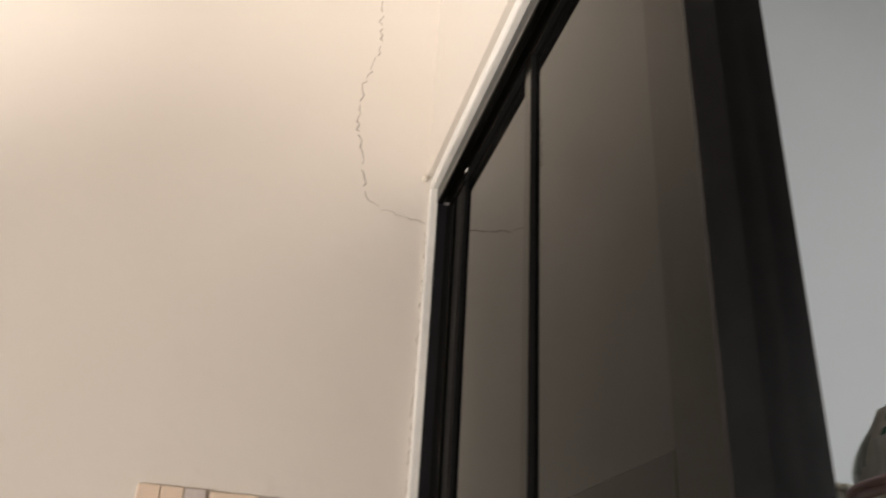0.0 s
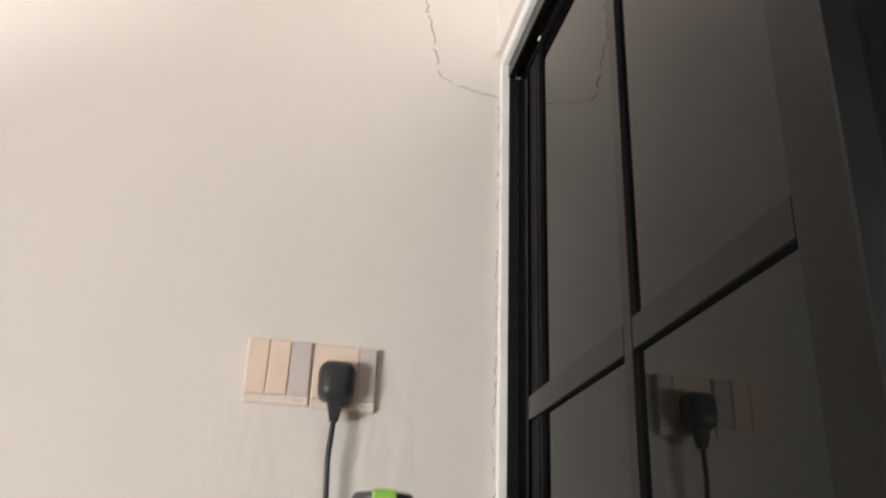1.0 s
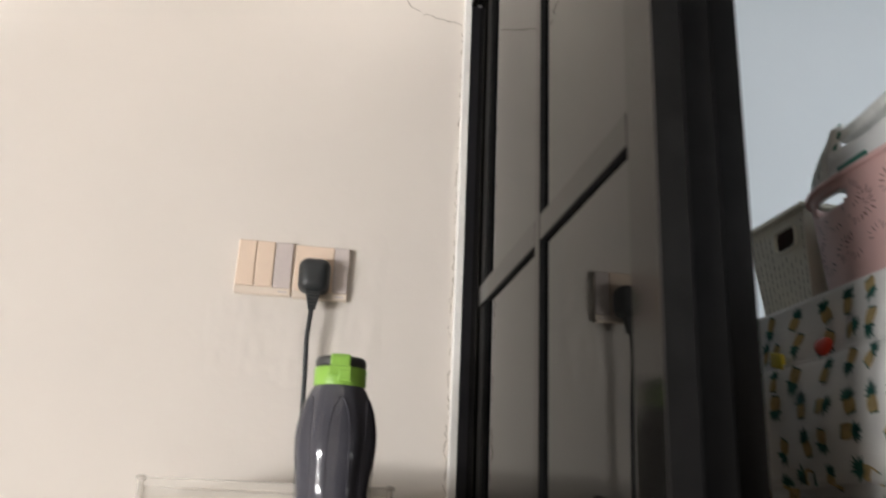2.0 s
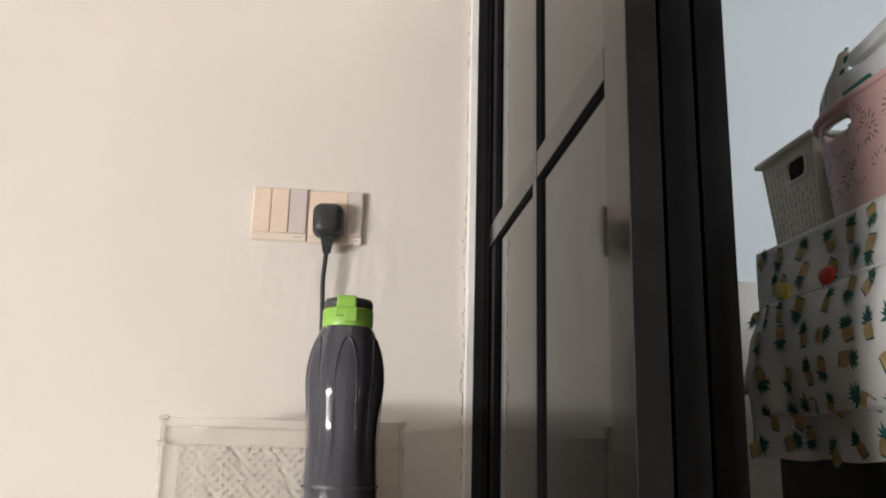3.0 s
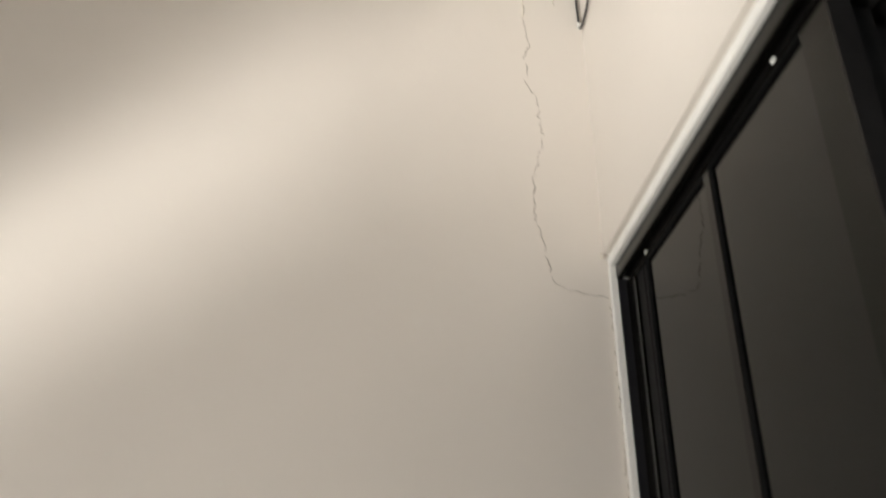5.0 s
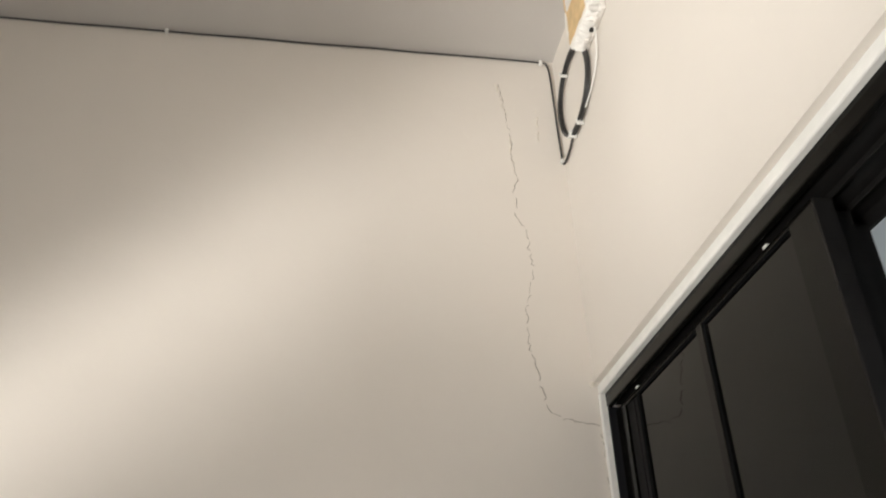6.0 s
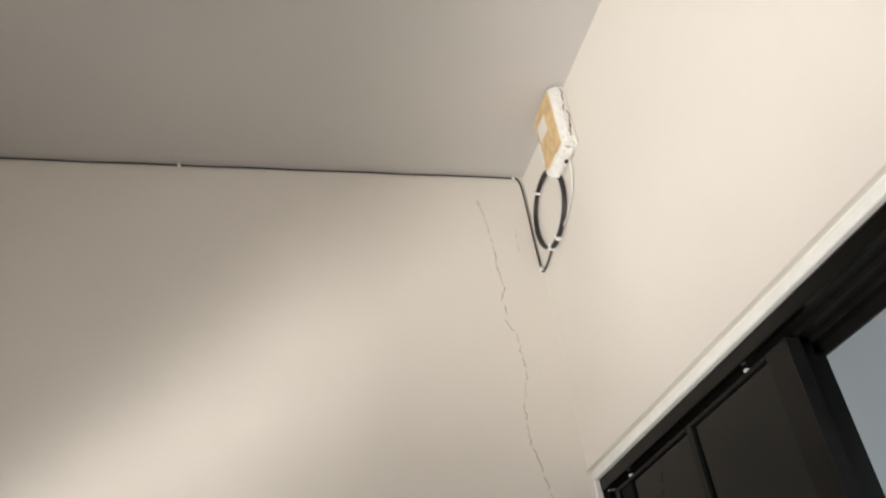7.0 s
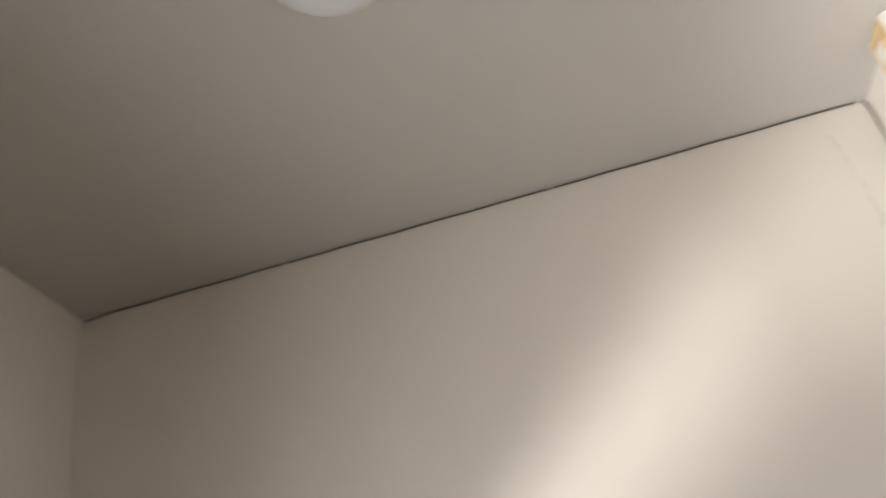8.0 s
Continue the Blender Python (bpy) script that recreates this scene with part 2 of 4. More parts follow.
def window(name, y0, y1, z0, z1, label):
    win = thing(name, (WEST - 0.06, (y0 + y1) / 2, z0), label, "window", kind="structure")
    hw, hh, e = (y1 - y0) / 2, z1 - z0, 0.022
    bm = bmesh.new()
    box(bm, -0.03, 0.03, -hw, -hw + e, 0, hh)
    box(bm, -0.03, 0.03, hw - e, hw, 0, hh)
    box(bm, -0.03, 0.03, -hw + e, hw - e, 0, 0.04)
    box(bm, -0.03, 0.03, -hw + e, hw - e, hh - 0.04, hh)
    part("window_frame", bm, FRAMEW, win)
    pane = part("pane", box_bm(-0.003, 0.003, -hw + e, hw - e, 0.04, hh - 0.04), GLASS, win)
    pane.visible_shadow = False


window("window_1", WYM, WY1, WZ0, WZ1, "unseen white framed low window, sized to shape the light band")
# added beside it, its lower sill lets light onto the east wall
window("added_window_2", WY0, WYM, WZB, WZ1, "unseen white framed deep window added to light the east wall")

structure("ground", box_bm(-60, WEST - 0.13, -60, 60, -1.2, -0.9), GROUND, "pale concrete yard outside the window")

# next room behind the sliding door
KN, KE = 0.12, 2.2
structure("kitchen_wall_north", box_bm(WALL_T, KE + 0.12, KN, KN + 0.12, -0.008, CEILZ), COOL, "pale blue-white painted wall of the next room")
structure("tile_dado", box_bm(WALL_T + 0.001, KE - 0.001, KN - 0.008, KN - 0.0005, -0.008, 1.515), DADO, "beige tiled lower wall of the next room, darkened for the fridge's shade")
structure("kitchen_wall_east", box_bm(KE, KE + 0.12, SOUTH, KN, -0.008, CEILZ), COOL, "pale blue-white painted side wall")

# floor tiles of 0.3 m
tile_me = None
for ix in range(16):
    for iy in range(12):
        x, y = WEST + 0.15 + ix * 0.302, SOUTH + 0.15 + iy * 0.302
        if x > KE or y > 0.05 or (x + 0.15 > -0.0 and y + 0.15 > 0.0):
            continue
        if tile_me is None:
            o = part("tile", box_bm(-0.149, 0.149, -0.149, 0.149, -0.008, 0.0, bevel=0.002, segs=1), TILE)
            tile_me = o.data
        else:
            o = new("tile", tile_me)
        o.location = (x, y, 0)
        o.parent = bpy.data.objects["floor"]

# ---- sliding door: white trim, dark frame, three stacked leaves ----
bm = bmesh.new()
box(bm, -0.012, 0.02, OPEN_S - 0.03, -0.0005, 2.0965, 2.1150, bevel=0.003)
box(bm, -0.013, 0.02, -0.0105, -0.0005, 0.0, 2.096, bevel=0.003)
box(bm, -0.004, 0.02, OPEN_S - 0.03, -0.0005, 2.1151, HEAD - 0.0005)
structure("trim", bm, WHITE, "white painted edging round the dark door frame")

frame_ob = thing("door_frame", (0, 0, 0), "dark bronze metal frame with triple sliding track", "door frame", kind="structure")
part("fascia", box_bm(-0.002, 0.0095, OPEN_S, -0.0109, 2.0685, 2.0960, bevel=0.0015, segs=1), LEAF, frame_ob)
part("track", box_bm(0.0097, 0.1195, OPEN_S, -0.0109, 2.074, 2.0960), EDGE, frame_ob)
part("jamb", box_bm(-0.0008, 0.1195, -0.0150, -0.0109, 0.0, 2.0683, bevel=0.0015, segs=1), BAR, frame_ob)
part("jamb", box_bm(-0.002, 0.1195, OPEN_S - 0.02, OPEN_S, 0.0, 2.0683, bevel=0.0015, segs=1), BAR, frame_ob)
part("threshold", box_bm(0.0, 0.1195, OPEN_S, -0.0317, 0.0, 0.006), EDGE, frame_ob)
for xr in (0.0430, 0.0810):
    part("track_rail", box_bm(xr, xr + 0.0018, OPEN_S, -0.0317, 2.066, 2.0739), EDGE, frame_ob)
part("back_fascia", box_bm(0.1140, 0.1195, OPEN_S, -0.0317, 2.055, 2.0739), EDGE, frame_ob)

LEAF_N, LEAF_S, LEAF_TOP = -0.0158, -0.717, 2.061
BAR_Y = ((-0.064, LEAF_N), (-0.402, -0.382))        # closing and middle stile
BAR_Z = ((0.012, 0.075), (0.60, 0.63), (1.512, 1.543), (2.053, LEAF_TOP))  # bottom, two middle and top rail
SINK = 0.0055

for n_leaf, (xa, xb) in enumerate(((0.0135, 0.0374), (0.0500, 0.0746), (0.0887, 0.1130))):
    door = thing("sliding_door", (0, 0, 0), "dark bronze sliding door leaf glazed with black glass" if n_leaf == 0 else "dark bronze glazed door leaf stacked behind another",
                 "sliding door", group="stacked sliding door leaves")
    back = 0.0235 * n_leaf      # the leaves do not close up quite flush
    for y0, y1 in BAR_Y + ((LEAF_S + back, -0.662 + back),):
        part("stile", box_bm(xa, xb, y0, y1, 0.012, LEAF_TOP, bevel=0.0009, segs=1), LEAF, door)
    for z0, z1 in BAR_Z:
        for y0, y1 in ((-0.3819, -0.0641), (-0.6619 + back, -0.4021)):
            part("rail", box_bm(xa + 0.0002, xb - 0.0002, y0, y1, z0 + (0.0003 if z0 < 0.02 else 0.0), z1 - (0.0003 if z1 == LEAF_TOP else 0.0), bevel=0.0009, segs=1), LEAF, door)
    for (za, zb) in ((0.075, 0.60), (0.63, 1.512), (1.543, 2.053)):
        for y0, y1 in ((-0.382, -0.122), (-0.662 + back, -0.402)):
            part("pane", box_bm(xa + SINK, xa + SINK + 0.005, y0 + 0.0001, y1 - 0.0001, za + 0.0001, zb - 0.0001), PANE, door, "black tinted glass pane")
            # black strips painted as the shade on the recess's far and upper sides
            bm = bmesh.new()
            t = 0.0008
            box(bm, xa + 0.0004, xa + SINK - 0.0001, y1 - t, y1 - 0.0001, za + 0.0001, zb - 0.0001)
            box(bm, xa + 0.0004, xa + SINK - 0.0001, y0 + 0.0001, y1 - t, zb - t, zb - 0.0001)
            part("recess_shade_strip", bm, GROOVE, door, "black strip for the shade in the pane's recess")
    # deep black glazing profile between the closing stile and the panes, broken by the rails
    for za, zb in ((0.075, 0.60), (0.63, 1.512), (1.543, 2.053)):
        bm = box_bm(xa + 0.0046, xa + SINK + 0.006, -0.1219, -0.0642, za + 0.0001, zb - 0.0001)
        box(bm, xa + 0.0032, xa + 0.0045, -0.1000, -0.0955, za + 0.0006, zb - 0.0006)
        part("glazing_profile", bm, GROOVE, door, "black rubber glazing profile")
    part("edge_strip", box_bm(xa - 0.0001, xb + 0.0001, LEAF_S + back - 0.0025, LEAF_S + back + 0.0008, 0.013, LEAF_TOP - 0.001), EDGE, door, "black edge profile")
    for yr in (-0.127, -0.604):
        part("roller", box_bm(xa - 0.0005, xa + 0.009, yr - 0.005, yr + 0.005, LEAF_TOP, LEAF_TOP + 0.0045, bevel=0.0015, segs=1), CLIP, door, "white plastic roller bracket")

# ---- support under bottle and tray ----
TOP = 1.080
cab = thing("low_cabinet", (-0.275, -0.24, 0), "pale laminate cabinet standing against the cream wall", "cabinet")
part("body", box_bm(-0.19, 0.19, -0.19, 0.225, 0.05, TOP - 0.025), CABM, cab)
part("top_board", box_bm(-0.20, 0.20, -0.21, 0.228, TOP - 0.0248, TOP, bevel=0.003), CABM, cab)
part("plinth", box_bm(-0.175, 0.175, -0.16, 0.22, 0.0, 0.0498), GROOVE, cab)
for sx in (-1, 1):
    d = part("door", box_bm(min(0.002 * sx, 0.187 * sx), max(0.002 * sx, 0.187 * sx), -0.208, -0.1902, 0.06, TOP - 0.03, bevel=0.002), CABM, cab)
    part("handle", box_bm(0.03 * sx - 0.006, 0.03 * sx + 0.006, -0.226, -0.2082, 0.62, 0.76, bevel=0.003), SILVER, d)

# ---- wall switch, socket, plug and cord ----
SWZ = 1.520
sw = thing("light_switch", (-0.3080, -0.0, SWZ), "ivory two-gang wall switch with champagne rockers", "light switch")
W = 0.0855
part("back_plate", box_bm(-W / 2, W / 2, -0.008, -0.0005, 0.0, 0.086, bevel=0.003), SWITCH, sw)
xs0 = -W / 2 + 0.0015
for i, m in enumerate((ROCKER, ROCKER, SILVER)):
    nm = "rocker" if i < 2 else "insert"
    part(nm, box_bm(xs0 + i * 0.0277, xs0 + i * 0.0277 + 0.0268, -0.0115 if i < 2 else -0.0105, -0.0078, 0.0125, 0.0845, bevel=0.0016), m, sw,
         "" if i < 2 else "silver grey filler insert")
part("bottom_rail", box_bm(-W / 2 + 0.001, W / 2 - 0.001, -0.0105, -0.0078, 0.0012, 0.0115, bevel=0.001), SWITCH, sw)
part("maker_mark", box_bm(W / 2 - 0.020, W / 2 - 0.006, -0.0108, -0.0104, 0.005, 0.0075), SILVER, sw)

so = thing("wall_socket", (-0.2216, -0.0, SWZ - 0.0015), "ivory switched wall socket with a black plug in it", "wall socket")
part("back_plate", box_bm(-W / 2, W / 2, -0.008, -0.0005, 0.0, 0.086, bevel=0.003), SWITCH, so)
part("face", box_bm(-W / 2 + 0.0015, 0.0170, -0.0108, -0.0078, 0.0125, 0.0845, bevel=0.0014), ROCKER, so)
part("rocker", box_bm(0.0182, W / 2 - 0.0015, -0.0118, -0.0078, 0.0125, 0.0845, bevel=0.0016), SILVER, so, "silver grey socket rocker")
part("bottom_rail", box_bm(-W / 2 + 0.001, W / 2 - 0.001, -0.0105, -0.0078, 0.0012, 0.0115, bevel=0.001), SWITCH, so)
part("maker_mark", box_bm(W / 2 - 0.020, W / 2 - 0.006, -0.0108, -0.0104, 0.005, 0.0075), SILVER, so)

plug = thing("power_plug", (-0.2320, -0.0112, 1.551), "black moulded three-pin plug with cord", "plug")
bm = bmesh.new()
box(bm, -0.0255, 0.0255, -0.036, 0.004, -0.028, 0.027)
for v in bm.verts:
    if v.co.y < -0.01:
        v.co.x *= 0.90
        v.co.z *= 0.92
    if v.co.z < 0:
        v.co.x *= 0.95
bmesh.ops.bevel(bm, geom=bm.edges[:], offset=0.0145, segments=5, affect="EDGES", profile=0.5)
part("body", bm, PLUG, plug, smooth=True)
bm = bmesh.new()
for i in range(5):
    w = 0.0105 - 0.0011 * i
    box(bm, -w, w, -0.026, -0.010, -0.0305 - 0.0052 * i, -0.0265 - 0.0052 * i + 0.0008, bevel=0.0012)
box(bm, -0.006, 0.006, -0.023, -0.013, -0.052, -0.024, bevel=0.002)
part("strain_relief", bm, PLUG, plug)
bm = bmesh.new()
cord_pts = smooth_line([(0, -0.018, -0.048), (-0.0015, -0.018, -0.07), (-0.003, -0.016, -0.10), (-0.001, -0.014, -0.15), (0.000, -0.012, -0.24),
                        (-0.003, -0.010, -0.33), (-0.03, -0.012, -0.42), (-0.08, -0.020, -0.452), (-0.14, -0.03, -0.4525)], 8)
tube(bm, cord_pts, 0.0036, 10)
part("cord", bm, PLUG, plug, smooth=True)

# ---- water bottle ----
bx, by = -0.1905, -0.265
bottle = thing("water_bottle", (bx, by, TOP), "smoky grey plastic water bottle with a lime green cap", "bottle")


def waist(a, z):
    # four shallow finger grooves down the shoulder and waist
    g = max(0.0, math.cos(a * 4 + math.pi)) ** 3
    s = max(0.0, 1 - abs((z - 0.175) / 0.095)) ** 0.5 if abs(z - 0.175) < 0.095 else 0.0
    return 1 - 0.085 * g * s


prof = [(0.030, 0.0), (0.041, 0.002), (0.0445, 0.008), (0.0445, 0.03), (0.0440, 0.06), (0.0435, 0.088), (0.0420, 0.11), (0.0408, 0.135), (0.0412, 0.155),
        (0.0435, 0.175), (0.0462, 0.195), (0.0470, 0.210), (0.0460, 0.225), (0.0430, 0.242), (0.0385, 0.256), (0.0330, 0.268), (0.0290, 0.2745)]
fine_prof = []
for p, q in zip(prof, prof[1:]):
    for s in range(3):
        t = s / 3
        fine_prof.append((p[0] + (q[0] - p[0]) * t, p[1] + (q[1] - p[1]) * t))
fine_prof.append(prof[-1])
part("body", lathe(bmesh.new(), fine_prof, 72, waist), SMOKE, bottle, smooth=True)


def body_radius(z):
    for (r0, z0), (r1, z1) in zip(prof, prof[1:]):
        if z0 <= z <= z1:
            return r0 + (r1 - r0) * (z - z0) / (z1 - z0)
    return 0.03


for mid in (-1.50, -2.55, -0.45):
    bm = bmesh.new()
    pts = []
    for i in range(33):
        u = i / 32
        z = 0.120 + 0.138 * math.sin(math.pi * u) ** 0.30
        a = mid + 0.30 * math.cos(math.pi * u) * (1.0 - 0.1 * (z - 0.120) / 0.142)
        r = body_radius(z) * waist(a, z) + 0.0002
        pts.append((r * math.cos(a), r * math.sin(a), z))
    tube(bm, pts, lambda q: 0.0011 * math.sin(math.pi * q) ** 0.5 + 0.0002, 8)
    part("grip_ridge", bm, SMOKE, bottle, smooth=True)
bm = bmesh.new()
lathe(bm, [(0.0448, 0.0865), (0.0448, 0.0895)], 64)
part("seam_ring", bm, DARKCAP, bottle)
bm = bmesh.new()
lathe(bm, [(0.0285, 0.270), (0.0305, 0.2735), (0.0308, 0.276), (0.0308, 0.292), (0.0300, 0.2945)], 64)
part("cap_ring", bm, LIME, bottle, "lime green screw ring", smooth=True)
bm = bmesh.new()
lathe(bm, [(0.0296, 0.2943), (0.0296, 0.3030), (0.0278, 0.3065), (0.020, 0.3075)], 64)
part("lid", bm, DARKCAP, bottle, "charcoal flip lid", smooth=True)
# green strap over the lid with a front thumb tab, and a stepped tab on the ring
bm = bmesh.new()
box(bm, -0.0125, 0.0105, -0.0312, 0.0305, 0.3000, 0.3083, bevel=0.002)
box(bm, -0.0125, 0.0105, -0.0322, -0.026, 0.286, 0.3060, bevel=0.002)
part("strap", bm, LIME, bottle, "lime green closing strap")
bm = bmesh.new()
box(bm, -0.0145, 0.0125, -0.0338, -0.028, 0.2830, 0.2945, bevel=0.002)
box(bm, -0.0030, 0.0125, -0.0348, -0.028, 0.2765, 0.2900, bevel=0.002)
part("thumb_tab", bm, LIME, bottle)
bottle.rotation_euler = (0, 0, radians(-2))

# ---- clear lattice tray ----
TX0, TX1, TY0, TY1, TZ1 = -0.411, -0.117, -0.190, -0.02, 1.244
tray = thing("plastic_basket", ((TX0 + TX1) / 2, (TY0 + TY1) / 2, TOP), "milky clear plastic basket with lattice cut-outs", "basket")
tw, td, th = (TX1 - TX0) / 2, (TY1 - TY0) / 2, TZ1 - TOP


def lattice_side(length, h, t):
    """A side wall with slanted slots, as slats between two bands. Lies in x-z, thickness in y."""
    bm = bmesh.new()
    box(bm, -length / 2, length / 2, 0, t, h - 0.022, h, bevel=0.001, segs=1)
    box(bm, -length / 2, length / 2, 0, t, 0.0, 0.02)
    box(bm, -length / 2, -length / 2 + 0.02, 0, t, 0.02, h - 0.022)
    box(bm, length / 2 - 0.02, length / 2, 0, t, 0.02, h - 0.022)
    z0, z1 = 0.02, h - 0.022
    x0, x1 = -length / 2 + 0.02, length / 2 - 0.02
    pitch = 0.0125
    rng = random.Random(5)
    for sgn in (1, -1):
        k = -40
        while k < 60:
            c = x0 + k * pitch
            k += 1
            # clip the slanted slat to the field
            a, b = (c, z0), (c + sgn * (z1 - z0), z1)
            t0, t1 = 0.0, 1.0
            dx = b[0] - a[0]
            for lim, side in ((x0, 1), (x1, -1)):
                da, db = (a[0] - lim) * side, (b[0] - lim) * side
                if da < 0 and db < 0:
                    t0, t1 = 1.0, 0.0
                elif da < 0:
                    t0 = max(t0, -da / (db - da))
                elif db < 0:
                    t1 = min(t1, da / (da - db))
            if t1 - t0 < 0.04:
                continue
            # every slat is broken in places, as the moulded pattern is woven
            n = 13
            for i in range(n):
                u0, u1 = i / n, (i + 1) / n
                u0, u1 = max(u0, t0), min(u1, t1)
                if u1 <= u0 or (i + (k % 4) + (2 if sgn > 0 else 0)) % 4 == 0:
                    continue
                p = Vector((a[0] + dx * u0, 0, z0 + (z1 - z0) * u0))
                q = Vector((a[0] + dx * u1, 0, z0 + (z1 - z0) * u1))
                d = (q - p).normalized()
                nrm = Vector((-d.z, 0, d.x)) * 0.0024
                y0, y1 = (0.0003, t - 0.0003) if sgn > 0 else (0.0006, t - 0.0006)
                vs = [bm.verts.new((pt.x, yy, pt.z)) for yy in (y0, y1) for pt in (p - nrm, q - nrm, q + nrm, p + nrm)]
                for idx in ((0, 1, 2, 3), (4, 5, 6, 7), (0, 1, 5, 4), (1, 2, 6, 5), (2, 3, 7, 6), (3, 0, 4, 7)):
                    bm.faces.new([vs[i2] for i2 in idx])
    # dots along the rim band
    for i in range(int(length / 0.013) - 2):
        x = -length / 2 + 0.022 + i * 0.013
        if rng.random() < 0.75:
            box(bm, x - 0.0045, x + 0.0045, -0.0016, 0.0, h - 0.030, h - 0.0235, bevel=0.0007, segs=1)
    return bm


fr = part("front_side", lattice_side(2 * tw, th - 0.012, 0.0025), LATTICE, tray)
fr.location = (0, -td, 0)
bk = part("back_side", lattice_side(2 * tw, th - 0.012, 0.0025), TRAYM, tray)
bk.location = (0, td - 0.0025, 0)
for sx in (-1, 1):
    e = part("end_side", box_bm(-0.00125, 0.00125, -td + 0.003, td - 0.003, 0.0, th - 0.012), TRAYM, tray)
    e.location = (sx * (tw - 0.00125), 0, 0)
    bm = bmesh.new()
    tube(bm, [(sx * (tw + 0.001), -td - 0.001, 0.002), (sx * (tw + 0.001), -td - 0.001, th + 0.002)], 0.0036, 10)
    part("corner_post", bm, TRAYM, tray, smooth=True)
    for zz in (th - 0.002, th - 0.032):
        part("peg", box_bm(sx * (tw + 0.001) - 0.006, sx * (tw + 0.001) + 0.006, -td - 0.006, -td + 0.004, zz - 0.002, zz + 0.003, bevel=0.0012, segs=1), TRAYM, tray)
# milky panel added behind the lattice to lighten its shaded holes
part("lightening_panel", box_bm(-tw + 0.004, tw - 0.004, -td + 0.0032, -td + 0.0040, 0.0035, th - 0.02), TRAYM, tray)
part("base", box_bm(-tw + 0.003, tw - 0.003, -td + 0.003, td - 0.003, 0.0, 0.003), TRAYM, tray)
part("rim", box_bm(-tw, tw, -td - 0.003, -td + 0.004, th - 0.0118, th, bevel=0.0015, segs=1), TRAYM, tray)

# ---- cable along the ceiling, coil and fibre box ----
cable = thing("ceiling_cable", (0, 0, 0), "thin black cable clipped along the ceiling corner", "cable")
bm = bmesh.new()
line = [(WEST + 0.02, -0.006, CEILZ - 0.016)]
for i in range(1, 24):
    x = WEST + 0.02 + i * (-0.05 - WEST - 0.02) / 24
    line.append((x, -0.006, CEILZ - 0.0085 + 0.0008 * math.sin(i * 2.3)))
line += [(-0.050, -0.006, CEILZ - 0.010), (-0.036, -0.007, CEILZ - 0.017), (-0.030, -0.007, CEILZ - 0.05), (-0.028, -0.006, 2.80), (-0.0265, -0.005, 2.72), (-0.025, -0.006, 2.646)]
tube(bm, smooth_line(line, 4), 0.0023, 8)
part("run", bm, CABLE, cable, smooth=True)
bm = bmesh.new()
tube(bm, smooth_line([(-0.025, -0.006, 2.646), (-0.024, -0.012, 2.634), (-0.023, -0.030, 2.634), (-0.023, -0.060, 2.640), (-0.026, -0.100, 2.646), (-0.028, -0.135, 2.643)], 6), 0.0026, 8)
part("tail", bm, CABLE, cable, smooth=True)
for cx, cy, cz in ((-0.920, -0.006, CEILZ - 0.008), (-1.75, -0.006, CEILZ - 0.008), (-0.049, -0.006, CEILZ - 0.011), (-0.025, -0.007, 2.644)):
    part("clip", box_bm(cx - 0.004, cx + 0.004, cy - 0.0055, cy + 0.005, cz - 0.006, cz + 0.006, bevel=0.0015, segs=1), CLIP, cable, "white cable clip")

CY, CZ, CR = -0.136, 2.739, 0.098
coil = thing("cable_coil", (-0.027, CY, CZ), "black cable wound in a ring and tied on the wall", "cable coil")
rng = random.Random(3)
for k in range(5):
    off = [(0.0, 0.0), (0.0024, 0.003), (-0.0022, 0.003), (0.0014, -0.003), (-0.0020, -0.003)][k]
    pts = []
    ph = rng.random() * 6
    for i in range(72):
        a = i * math.tau / 72
        r = CR + off[0] + 0.0012 * math.sin(2 * a + ph)
        pts.append((off[1] + 0.001 * math.sin(3 * a + ph), r * math.cos(a), r * math.sin(a) * 0.98))
    bm = bmesh.new()
    tube(bm, pts, 0.0024, 8, closed=True)
    part("loop", bm, CABLE, coil, smooth=True)
for a in (62, 262, 292):
    bm = bmesh.new()
    ca, sa = math.cos(radians(a)), math.sin(radians(a))
    box(bm, -0.0085, 0.0085, -0.0085, 0.0085, -0.0030, 0.0030, bevel=0.001, segs=1)
    tie = part("tie", bm, CLIP, coil, "white tie wrap")
    tie.matrix_basis = Matrix.Translation((0, CR * ca, CR * sa)) @ Matrix.Rotation(radians(a), 4, "X")

fb = thing("fibre_box", (-0.017, -0.286, 2.768), "white wall box with dried yellow glue on its face", "junction box")
part("housing", box_bm(-0.040, -0.001, -0.056, 0.062, 0.0, 0.179, bevel=0.006, segs=3), BOXW, fb)
part("back_rim", box_bm(-0.012, -0.0006, -0.0635, 0.0665, -0.004, 0.180, bevel=0.003), BOXW, fb)


